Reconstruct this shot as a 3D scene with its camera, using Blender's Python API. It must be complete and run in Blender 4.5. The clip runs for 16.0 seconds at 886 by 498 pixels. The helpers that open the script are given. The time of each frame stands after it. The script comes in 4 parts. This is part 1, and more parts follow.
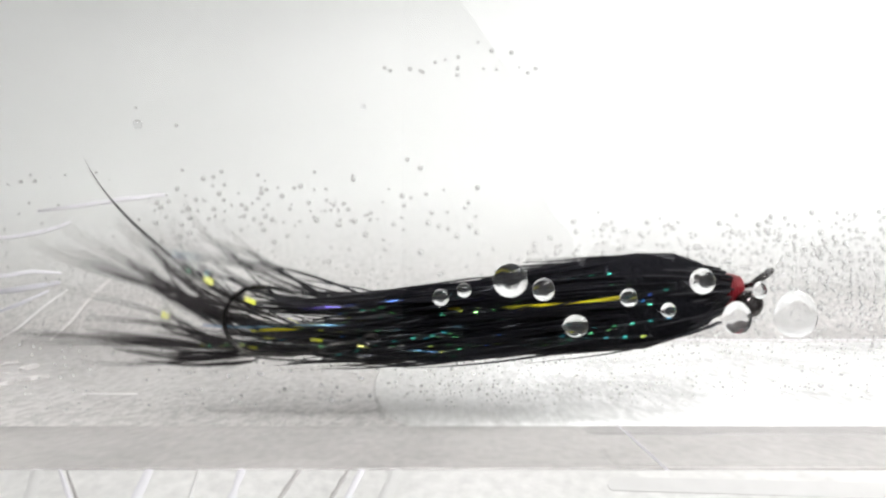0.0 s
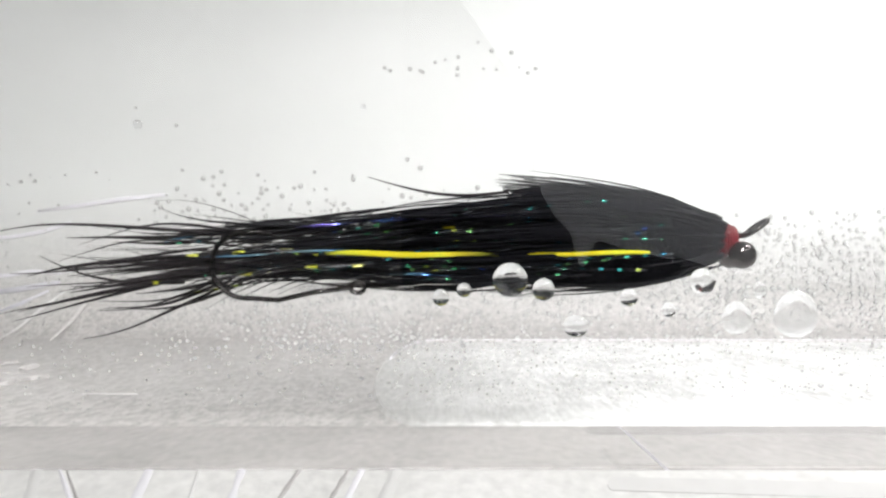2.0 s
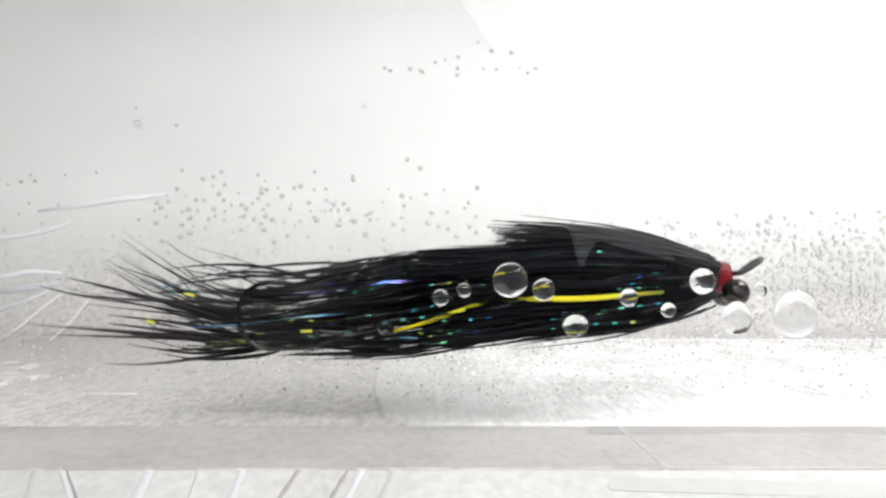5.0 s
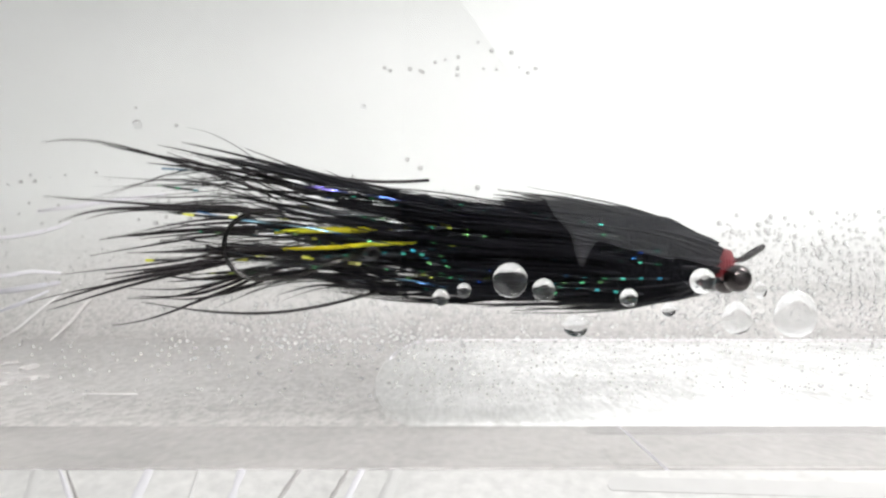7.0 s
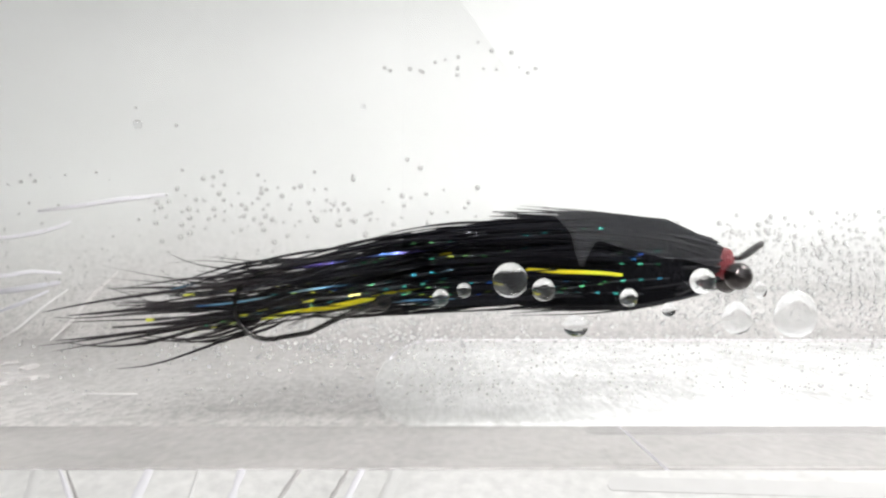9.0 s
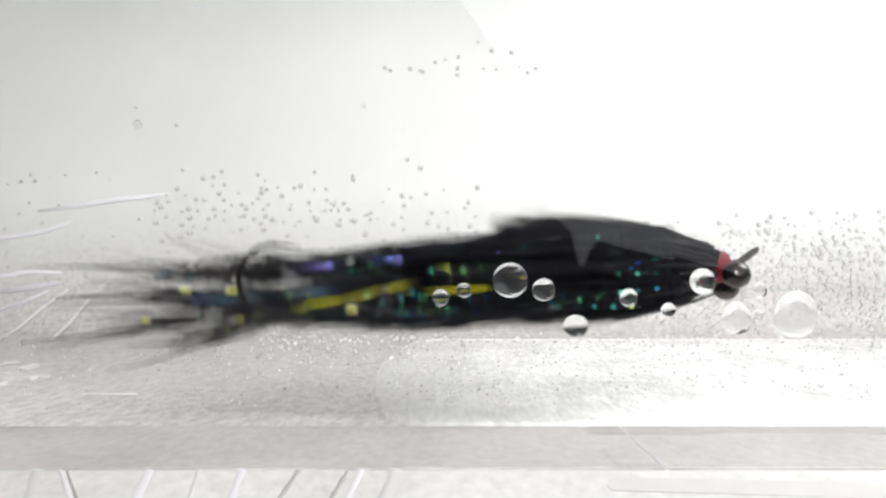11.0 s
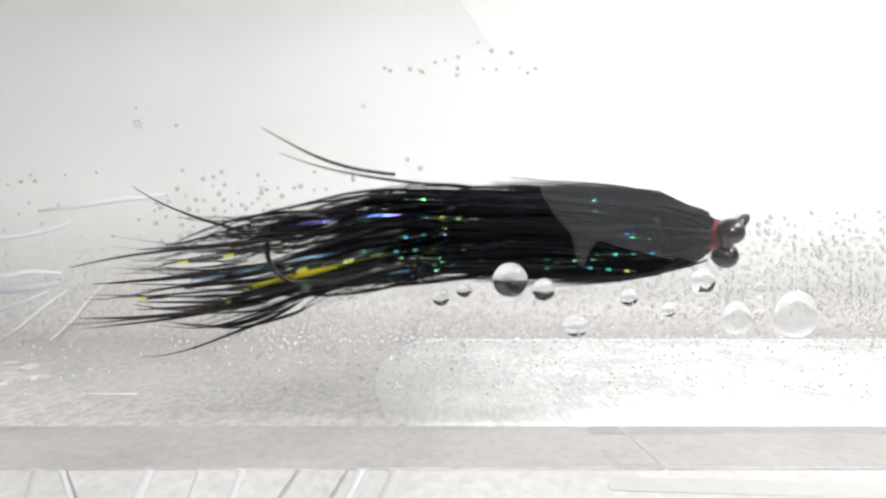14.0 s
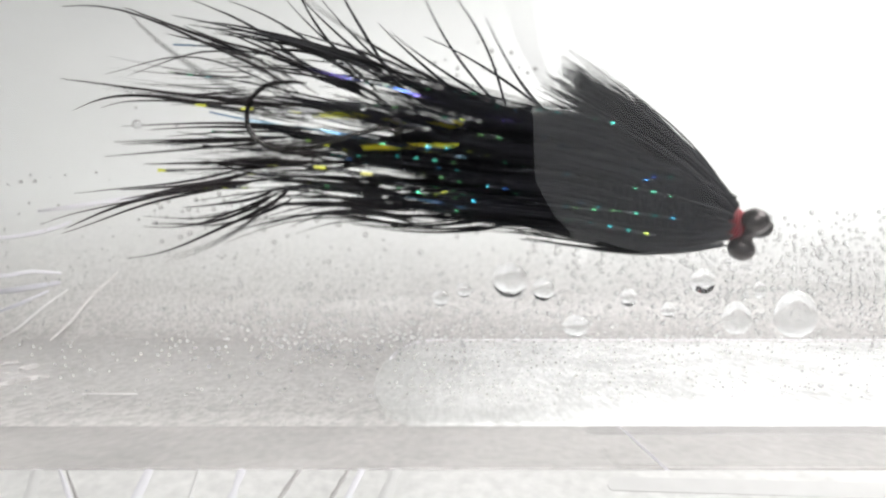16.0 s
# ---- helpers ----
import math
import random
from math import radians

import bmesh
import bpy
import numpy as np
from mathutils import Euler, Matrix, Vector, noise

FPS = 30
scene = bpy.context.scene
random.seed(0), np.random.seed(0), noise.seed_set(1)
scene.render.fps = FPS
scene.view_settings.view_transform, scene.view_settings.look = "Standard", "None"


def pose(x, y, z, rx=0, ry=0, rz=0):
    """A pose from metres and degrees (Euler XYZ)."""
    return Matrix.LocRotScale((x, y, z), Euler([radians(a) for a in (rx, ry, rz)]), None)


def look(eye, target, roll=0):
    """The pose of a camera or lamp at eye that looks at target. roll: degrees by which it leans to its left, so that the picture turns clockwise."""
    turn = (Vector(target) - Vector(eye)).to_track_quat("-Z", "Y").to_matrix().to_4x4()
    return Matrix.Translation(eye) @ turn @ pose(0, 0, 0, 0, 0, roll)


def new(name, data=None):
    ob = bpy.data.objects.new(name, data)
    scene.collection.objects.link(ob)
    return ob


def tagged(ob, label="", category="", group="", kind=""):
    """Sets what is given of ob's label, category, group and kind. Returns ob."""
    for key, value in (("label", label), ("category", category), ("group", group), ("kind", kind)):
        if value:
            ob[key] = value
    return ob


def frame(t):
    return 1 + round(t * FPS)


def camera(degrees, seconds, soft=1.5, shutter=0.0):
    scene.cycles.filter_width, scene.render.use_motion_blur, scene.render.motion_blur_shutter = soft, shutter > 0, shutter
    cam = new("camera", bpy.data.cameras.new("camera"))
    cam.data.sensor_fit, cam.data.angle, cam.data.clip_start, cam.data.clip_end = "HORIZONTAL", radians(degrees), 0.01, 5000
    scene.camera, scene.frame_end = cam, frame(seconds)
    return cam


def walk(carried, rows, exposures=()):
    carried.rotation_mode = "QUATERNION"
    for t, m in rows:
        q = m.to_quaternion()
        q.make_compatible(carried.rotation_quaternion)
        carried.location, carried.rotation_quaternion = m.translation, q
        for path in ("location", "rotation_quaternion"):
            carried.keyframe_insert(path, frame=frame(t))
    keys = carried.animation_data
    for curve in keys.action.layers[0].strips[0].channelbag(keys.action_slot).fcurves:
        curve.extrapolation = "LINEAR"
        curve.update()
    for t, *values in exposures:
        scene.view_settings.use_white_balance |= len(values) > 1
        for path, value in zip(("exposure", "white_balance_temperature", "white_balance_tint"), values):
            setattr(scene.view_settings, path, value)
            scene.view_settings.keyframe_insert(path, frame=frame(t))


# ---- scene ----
cam = camera(60, 16.0, soft=2.4, shutter=0.5)
EYE_Y, MID_Z, FOCAL = -0.1234, 0.035, 1357.9
walk(cam, [(0.0, look((0, EYE_Y, MID_Z), (0, 0, MID_Z))), (16.0, look((0, EYE_Y, MID_Z), (0, 0, MID_Z)))])


def spot(u, v, y):
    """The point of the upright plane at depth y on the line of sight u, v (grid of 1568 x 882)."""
    d = (y - EYE_Y) / FOCAL
    return Vector(((u - 784) * d, y, MID_Z + (441 - v) * d))


# ---- world and lights ----
world = bpy.data.worlds.new("room_air")
world.use_nodes = True
scene.world = world
world.node_tree.nodes["Background"].inputs[0].default_value = (0.9, 0.95, 1.0, 1)
world.node_tree.nodes["Background"].inputs[1].default_value = 0.05


def area_lamp(name, eye, target, size, size_y, watts, colour):
    lamp = bpy.data.lights.new(name, "AREA")
    lamp.shape, lamp.size, lamp.size_y, lamp.energy, lamp.color = "RECTANGLE", size, size_y, watts, colour
    ob = new(name, lamp)
    ob.matrix_world = look(eye, target)
    return ob


# two unseen lamps, added to light wall and fly from upper right and front
area_lamp("right_area_light", (0.195, -0.03, 0.25), (0.092, 0.116, 0.078), 0.17, 0.12, 0.74, (1.0, 0.995, 0.98))
area_lamp("front_area_light", (0.0, -0.58, 0.41), (0.0, 0.116, 0.08), 0.24, 0.22, 2.6, (1.0, 0.995, 0.975))
scene.view_settings.exposure = 0.0


# ---- materials ----
def material(name, colour, rough=0.5, metal=0.0, grain=0.0, scale=200.0, bump=0.0, bump_scale=None, runs=1.0, **more):
    m = bpy.data.materials.new(name)
    m.use_nodes = True
    tree = m.node_tree
    b = tree.nodes["Principled BSDF"]
    b.inputs["Base Color"].default_value = (*colour, 1)
    b.inputs["Roughness"].default_value = rough
    b.inputs["Metallic"].default_value = metal
    for key, value in more.items():
        b.inputs[key.replace("_", " ")].default_value = value
    co = tree.nodes.new("ShaderNodeTexCoord")
    if grain:
        fine = tree.nodes.new("ShaderNodeTexNoise")
        fine.inputs["Scale"].default_value, fine.inputs["Detail"].default_value = scale, 6
        wide = tree.nodes.new("ShaderNodeTexNoise")
        wide.inputs["Scale"].default_value = scale / 12
        mix = tree.nodes.new("ShaderNodeMix")
        mix.inputs[0].default_value = 0.45
        ramp = tree.nodes.new("ShaderNodeValToRGB")
        ramp.color_ramp.elements[0].position, ramp.color_ramp.elements[1].position = 0.3, 0.7
        ramp.color_ramp.elements[0].color = (*[c * (1 - grain) for c in colour], 1)
        ramp.color_ramp.elements[1].color = (*[min(1, c * (1 + grain)) for c in colour], 1)
        drawn = tree.nodes.new("ShaderNodeVectorMath")
        drawn.operation = "MULTIPLY"
        drawn.inputs[1].default_value = (1, runs, 1)
        tree.links.new(co.outputs["Object"], drawn.inputs[0])
        tree.links.new(drawn.outputs[0], fine.inputs["Vector"])
        tree.links.new(co.outputs["Object"], wide.inputs["Vector"])
        tree.links.new(fine.outputs[0], mix.inputs[2])
        tree.links.new(wide.outputs[0], mix.inputs[3])
        tree.links.new(mix.outputs[0], ramp.inputs[0])
        tree.links.new(ramp.outputs[0], b.inputs["Base Color"])
    if bump:
        n = tree.nodes.new("ShaderNodeTexNoise")
        n.inputs["Scale"].default_value, n.inputs["Detail"].default_value = bump_scale or scale, 5
        bm_node = tree.nodes.new("ShaderNodeBump")
        bm_node.inputs["Strength"].default_value, bm_node.inputs["Distance"].default_value = bump, 0.0006
        tree.links.new(drawn.outputs[0] if grain else co.outputs["Object"], n.inputs["Vector"])
        tree.links.new(n.outputs[0], bm_node.inputs["Height"])
        tree.links.new(bm_node.outputs[0], b.inputs["Normal"])
    return m


def flash_material(name, hues, rough, dash, run=75.0, bare=0.47, metal=1.0):
    """Holographic film: metal whose colour shifts along the strand between dark stretches, painted in where it does not
    glint; dash > 0 presses it into short bars.
    """
    m = material(name, (0.8, 0.7, 0.1), rough, metal)
    tree = m.node_tree
    b = tree.nodes["Principled BSDF"]
    co = tree.nodes.new("ShaderNodeTexCoord")
    info = tree.nodes.new("ShaderNodeObjectInfo")
    far = tree.nodes.new("ShaderNodeVectorMath")
    far.operation = "MULTIPLY_ADD"
    far.inputs[1].default_value = (1, 1, 1)
    spread = tree.nodes.new("ShaderNodeCombineXYZ")
    tree.links.new(info.outputs["Random"], spread.inputs[1])
    tree.links.new(co.outputs["Object"], far.inputs[0])
    tree.links.new(spread.outputs[0], far.inputs[2])
    hue = tree.nodes.new("ShaderNodeTexNoise")
    hue.inputs["Scale"].default_value, hue.inputs["Detail"].default_value = 90.0, 1
    lit = tree.nodes.new("ShaderNodeTexNoise")
    lit.inputs["Scale"].default_value, lit.inputs["Detail"].default_value = run, 1
    ramp = tree.nodes.new("ShaderNodeValToRGB")
    ramp.color_ramp.elements[0].color, ramp.color_ramp.elements[1].color = (*hues[0], 1), (*hues[-1], 1)
    ramp.color_ramp.elements[0].position, ramp.color_ramp.elements[1].position = 0.34, 0.68
    for i, h in enumerate(hues[1:-1]):
        e = ramp.color_ramp.elements.new(0.34 + 0.34 * (i + 1) / (len(hues) - 1))
        e.color = (*h, 1)
    # glinting stretches are masked into the colour
    gate = tree.nodes.new("ShaderNodeMapRange")
    gate.inputs[1].default_value, gate.inputs[2].default_value = bare, bare + 0.10
    tree.links.new(far.outputs[0], hue.inputs["Vector"])
    tree.links.new(far.outputs[0], lit.inputs["Vector"])
    tree.links.new(hue.outputs[0], ramp.inputs[0])
    tree.links.new(lit.outputs[0], gate.inputs[0])
    amount = gate.outputs[0]
    if dash:
        wave = tree.nodes.new("ShaderNodeTexWave")
        wave.inputs["Scale"].default_value, wave.inputs["Distortion"].default_value = dash, 0.6
        tree.links.new(far.outputs[0], wave.inputs["Vector"])
        bars = tree.nodes.new("ShaderNodeMapRange")
        bars.inputs[1].default_value, bars.inputs[2].default_value = 0.80, 0.92
        tree.links.new(wave.outputs["Fac"], bars.inputs[0])
        both = tree.nodes.new("ShaderNodeMath")
        both.operation = "MULTIPLY"
        tree.links.new(gate.outputs[0], both.inputs[0])
        tree.links.new(bars.outputs[0], both.inputs[1])
        amount = both.outputs[0]
    mix = tree.nodes.new("ShaderNodeMix")
    mix.data_type = "RGBA"
    mix.inputs[6].default_value = (0.015, 0.016, 0.02, 1)
    tree.links.new(amount, mix.inputs[0])
    tree.links.new(ramp.outputs[0], mix.inputs[7])
    tree.links.new(mix.outputs[2], b.inputs["Base Color"])
    return m


HAIR = material("black_dyed_hair", (0.012, 0.012, 0.015), 0.55, grain=0.5, scale=900, Specular_IOR_Level=0.17)
HAIR_FINE = material("black_dyed_hair_fine", (0.022, 0.019, 0.021), 0.5, grain=0.5, scale=900, Specular_IOR_Level=0.12)
BODY_HAIR = material("jet_black_body_hair", (0.006, 0.006, 0.009), 0.6, grain=0.5, scale=900, Specular_IOR_Level=0.08)
UNDERFUR = material("black_underfur", (0.006, 0.006, 0.008), 0.9, grain=0.5, scale=1200, bump=0.8, Specular_IOR_Level=0.05)
THREAD = material("red_tying_thread", (0.17, 0.004, 0.010), 0.35, grain=0.4, scale=1500, bump=0.3, Coat_Weight=0.6)
EYE_METAL = material("black_nickel", (0.085, 0.075, 0.075), 0.13, 0.9, grain=0.3, scale=800)
HOOK_METAL = material("black_hook_wire", (0.085, 0.08, 0.08), 0.2, 1.0, grain=0.3, scale=900)
GOLD = flash_material("gold_flash_film", ((1.0, 0.88, 0.03), (0.95, 1.0, 0.06), (1.0, 0.85, 0.03)), 0.27, 0, 30.0, 0.40, 0.3)
GOLD_BARS = flash_material("gold_barred_film", ((0.95, 0.8, 0.02), (0.9, 0.95, 0.06), (0.95, 0.9, 0.3)), 0.3, 44.0, 40.0, 0.40, 0.45)
PEARL = flash_material("pearl_flash_film", ((0.05, 0.15, 0.8), (0.05, 0.6, 0.75), (0.15, 0.8, 0.35), (0.75, 0.8, 0.1)), 0.26, 110.0, 60.0, 0.50, 0.75)
SHEEN = flash_material("blue_flash_film", ((0.15, 0.35, 0.9), (0.25, 0.6, 0.95), (0.5, 0.8, 0.95)), 0.24, 0, 34.0, 0.45, 0.7)
VIOLET = flash_material("violet_flash_film", ((0.12, 0.06, 0.6), (0.3, 0.25, 0.75), (0.1, 0.3, 0.8)), 0.25, 0, 34.0)
BOARD = material("white_backing_board", (0.80, 0.795, 0.79), 0.7, grain=0.03, scale=60, bump=0.1)
MOULD = material("milky_moulded_plastic", (0.74, 0.735, 0.725), 0.35, grain=0.16, scale=620, bump=0.3, bump_scale=600)
LEDGE = material("grey_moulded_plastic", (0.36, 0.347, 0.340), 0.4, grain=0.24, scale=800, runs=0.5, bump=0.25, bump_scale=700)
LEDGE_DEEP = material("deeper_grey_moulded_plastic", (0.31, 0.298, 0.295), 0.4, grain=0.16, scale=700, runs=0.4, bump=0.2, bump_scale=700)
# a bubble's bright top and dark rim are painted with two tones
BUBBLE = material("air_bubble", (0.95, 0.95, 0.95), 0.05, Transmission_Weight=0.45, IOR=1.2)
BUBBLE_RIM_SHADE = material("air_bubble_rim_shade", (0.76, 0.76, 0.76), 0.05, Transmission_Weight=0.72, IOR=1.33)
# duller tone for floor bubbles, which the lamp turns too white
BUBBLE_LOW = material("air_bubble_duller", (0.86, 0.86, 0.86), 0.05, Transmission_Weight=0.62, IOR=1.3)
# reflections put into colour; some tones also serve lines, lumps, scratch and foot bar
LINE_AND_SHINE = material("white_moulded_line_and_reflection", (0.80, 0.79, 0.83), 0.25, grain=0.03, scale=400)
BAR_AND_SHINE = material("pale_foot_bar_and_reflection", (0.68, 0.675, 0.67), 0.35, grain=0.06, scale=300)
VIOLET_SHINE = material("violet_tinged_reflection", (0.57, 0.565, 0.61), 0.3, grain=0.05, scale=300)
FAINT_SHINE = material("faint_reflection", (0.56, 0.545, 0.535), 0.4, grain=0.1, scale=300)
LUMP_AND_STREAK = material("grey_moulding_and_streak", (0.47, 0.455, 0.45), 0.4, grain=0.15, scale=300)
TABLE = material("pale_table_laminate", (0.74, 0.72, 0.71), 0.4, grain=0.08, scale=90, bump=0.1)
WALL = material("painted_wall", (0.30, 0.29, 0.28), 0.8, grain=0.06, scale=12, bump=0.1)
GLASS = material("clear_acrylic", (1, 1, 1), 0.0, Transmission_Weight=1.0, IOR=1.46)
WATER = material("water_drop", (0.95, 0.955, 0.96), 0.0, Transmission_Weight=0.985, IOR=1.33)
GLOW = material("panel_glow", (0.8, 0.8, 0.8), 0.5, Emission_Color=(0.92, 0.95, 1.0, 1), Emission_Strength=0.43)
BACKING = material("dark_panel_backing", (0.05, 0.05, 0.05), 0.5, grain=0.2, scale=40)


def gritty_shade_over(m, colour, low, high, patch, axis="Z"):
    """Lays a darker gritty tone over the low end of a material: a film of tiny bubbles with shade painted in; its upper
    edge is ragged.
    """
    tree = m.node_tree
    b = tree.nodes["Principled BSDF"]
    under = b.inputs["Base Color"].links[0].from_socket
    co = tree.nodes.new("ShaderNodeTexCoord")
    xyz = tree.nodes.new("ShaderNodeSeparateXYZ")
    tree.links.new(co.outputs["Object"], xyz.inputs[0])
    rag = tree.nodes.new("ShaderNodeTexNoise")
    rag.inputs["Scale"].default_value, rag.inputs["Detail"].default_value = 45.0, 6
    grit = tree.nodes.new("ShaderNodeTexNoise")
    grit.inputs["Scale"].default_value, grit.inputs["Detail"].default_value, grit.inputs["Roughness"].default_value = 780.0, 3, 0.7
    drawn = tree.nodes.new("ShaderNodeVectorMath")
    drawn.operation = "MULTIPLY"
    drawn.inputs[1].default_value = (1, 0.45, 1)
    tree.links.new(co.outputs["Object"], drawn.inputs[0])
    for n in (rag, grit):
        tree.links.new(drawn.outputs[0], n.inputs["Vector"])
    lift = tree.nodes.new("ShaderNodeMath")
    lift.operation = "MULTIPLY_ADD"
    lift.inputs[1].default_value = patch
    tree.links.new(rag.outputs[0], lift.inputs[0])
    tree.links.new(xyz.outputs[axis], lift.inputs[2])
    amount = tree.nodes.new("ShaderNodeMapRange")
    amount.inputs[1].default_value, amount.inputs[2].default_value = low + patch * 0.5, high + patch * 0.5
    amount.inputs[3].default_value, amount.inputs[4].default_value = 1.0, 0.0
    tree.links.new(lift.outputs[0], amount.inputs[0])
    tone = tree.nodes.new("ShaderNodeValToRGB")
    tone.color_ramp.elements[0].position, tone.color_ramp.elements[1].position = 0.36, 0.64
    tone.color_ramp.elements[0].color = (*[c * 0.80 for c in colour], 1)
    tone.color_ramp.elements[1].color = (*[c * 1.20 for c in colour], 1)
    tree.links.new(grit.outputs[0], tone.inputs[0])
    mix = tree.nodes.new("ShaderNodeMix")
    mix.data_type = "RGBA"
    tree.links.new(amount.outputs[0], mix.inputs[0])
    tree.links.new(under, mix.inputs[6])
    tree.links.new(tone.outputs[0], mix.inputs[7])
    tree.links.new(mix.outputs[2], b.inputs["Base Color"])


# floor and lower wall: bubble grit, and their dimmer light put into the colour
SHELL = material("clear_plastic_grit_and_shade", (0.737, 0.75, 0.743), 0.45, grain=0.04, scale=300, bump=0.12, bump_scale=1500)
gritty_shade_over(SHELL, (0.445, 0.433, 0.425), 0.010, 0.054, 0.016)
# panel: grit, and shade painted in towards its left end
PANEL = material("milky_panel_grit_and_shade", (0.713, 0.72, 0.708), 0.4, grain=0.42, scale=760, runs=0.26, bump=0.55, bump_scale=800)
gritty_shade_over(PANEL, (0.432, 0.43, 0.42), -0.020, 0.020, 0.026, "X")


# ---- building helpers ----
def mesh_of(name, bm, mat, smooth=True):
    me = bpy.data.meshes.new(name)
    bm.normal_update()
    for f in bm.faces:
        f.smooth = smooth
    bm.to_mesh(me)
    bm.free()
    me.materials.append(mat)
    return me


def part(name, bm, mat, parent=None, label="", smooth=True):
    ob = new(name, mesh_of(name, bm, mat, smooth))
    if parent:
        ob.parent = parent
    return tagged(ob, label) if label else ob


def raw(name, verts, faces, mat, parent=None, label="", smooth=True):
    me = bpy.data.meshes.new(name)
    me.from_pydata(verts, [], faces)
    me.materials.append(mat)
    me.polygons.foreach_set("use_smooth", [smooth] * len(me.polygons))
    ob = new(name, me)
    if parent:
        ob.parent = parent
    return tagged(ob, label) if label else ob


def box(bm, lo, hi, bevel=0.0):
    made = bmesh.ops.create_cube(bm, size=1.0)["verts"]
    lo, hi = Vector(lo), Vector(hi)
    for v in made:
        v.co = Vector([lo[i] + (v.co[i] + 0.5) * (hi[i] - lo[i]) for i in range(3)])
    if bevel:
        edges = list({e for v in made for e in v.link_edges})
        bmesh.ops.bevel(bm, geom=edges, offset=bevel, segments=3, affect="EDGES", profile=0.5)
    return bm


def tube(path, radii, sides, verts, faces, squash=1.0, twist=None):
    """Adds a tapered tube along a path to the lists; squash flattens it into a ribbon, twist turns it along its way."""
    base = len(verts)
    n = len(path)
    for i, p in enumerate(path):
        a = path[max(i - 1, 0)]
        b = path[min(i + 1, n - 1)]
        way = (b - a).normalized()
        side = way.cross(Vector((0, 1, 0)))
        side = side.normalized() if side.length > 1e-4 else Vector((0, 0, 1))
        up = side.cross(way)
        for k in range(sides):
            ang = 2 * math.pi * k / sides
            c, s = math.cos(ang) * radii[i], math.sin(ang) * radii[i] * squash
            if twist:
                c, s = c * math.cos(twist[i]) - s * math.sin(twist[i]), c * math.sin(twist[i]) + s * math.cos(twist[i])
            verts.append(p + side * c + up * s)
    for i in range(n - 1):
        for k in range(sides):
            k2 = (k + 1) % sides
            faces.append((base + i * sides + k, base + i * sides + k2, base + (i + 1) * sides + k2, base + (i + 1) * sides + k))
    faces.append(tuple(base + k for k in reversed(range(sides))))
    faces.append(tuple(base + (n - 1) * sides + k for k in range(sides)))


K = 0.1234 / FOCAL  # metres to one grid step at the fly

# ---- room ----
room_floor = part("floor", box(bmesh.new(), (-2.0, -0.66, -0.80), (2.0, 1.5, -0.75)), WALL)
tagged(room_floor, "plain dim floor of the room", "floor", kind="structure")
for name, lo, hi in (("wall_north", (-2, 1.5, -0.75), (2, 1.6, 1.8)), ("wall_south", (-2, -0.76, -0.75), (2, -0.66, 1.8)),
                     ("wall_east", (2, -0.76, -0.75), (2.1, 1.6, 1.8)), ("wall_west", (-2.1, -0.76, -0.75), (-2, 1.6, 1.8))):
    tagged(part(name, box(bmesh.new(), lo, hi), WALL), "plain painted room wall", "wall", kind="structure")
tagged(part("ceiling", box(bmesh.new(), (-2.1, -0.76, 1.8), (2.1, 1.6, 1.9)), WALL), "plain painted ceiling", "ceiling", kind="structure")

# added glowing panel behind the camera, cut to the veil the front pane mirrors
GLOW_Y, MIRROR_Y = -0.62, 0.0634
glow_root = tagged(new("glow_panel_1"), "added glowing panel cut to the outline mirrored in the front pane", "window", kind="structure")


def mirrored(u, v):
    d = (MIRROR_Y - GLOW_Y) / FOCAL
    return ((u - 784) * d, MID_Z + (441 - v) * d)


outline = [mirrored(*p) for p in ((760, -260), (790, -40), (945, 185), (948, 320), (985, 385), (1012, 412), (1022, 452), (1030, 475), (1048, 440), (1062, 424), (1090, 436),
                                  (1150, 449), (1196, 462), (1192, 450), (1240, 466), (1300, 482), (1640, 520), (1640, -260))]
raw("pane", [(x, GLOW_Y, z) for x, z in outline] + [(x, GLOW_Y - 0.004, z) for x, z in outline],
    [tuple(range(18))] + [tuple(reversed(range(18, 36)))] + [(i, 18 + i, 18 + (i + 1) % 18, (i + 1) % 18) for i in range(18)], GLOW, glow_root, smooth=False)
x0, z0 = mirrored(750, 560)
x1, z1 = mirrored(1690, -310)
part("panel_backing", box(bmesh.new(), (x0 - 0.02, GLOW_Y - 0.04, z0 - 0.02), (x1 + 0.02, GLOW_Y - 0.004, z1 + 0.02), 0.004), BACKING, glow_root)

# ---- table, backing board ----
table = tagged(new("table"), "pale laminate table under the tank", "table")
part("tabletop", box(bmesh.new(), (-0.6, -0.062, -0.03), (0.6, 0.45, 0.0), 0.002), TABLE, table)
for x in (-0.55, 0.5):
    for y in (-0.04, 0.35):
        part("leg", box(bmesh.new(), (x, y, -0.75), (x + 0.05, y + 0.05, -0.03), 0.004), TABLE, table)
tagged(part("backing_board", box(bmesh.new(), (-0.7, 0.135, 0.0), (0.7, 0.141, 0.60), 0.001), BOARD),
       "white backing board standing upright behind the tank", "board")

# ---- tank ----
tank = tagged(new("water_tank"), "clear plastic water tank with a moulded floor", "tank")
PANE_Y = -0.030
FLOOR_Z = MID_Z - (832 - 441) * (PANE_Y + 0.003 - EYE_Y) / FOCAL
pane = part("front_pane", box(bmesh.new(), (-0.16, PANE_Y, FLOOR_Z - 0.010), (0.16, PANE_Y + 0.003, 0.16)), GLASS, tank, "clear front pane with drops on it", False)
pane.visible_shadow = False
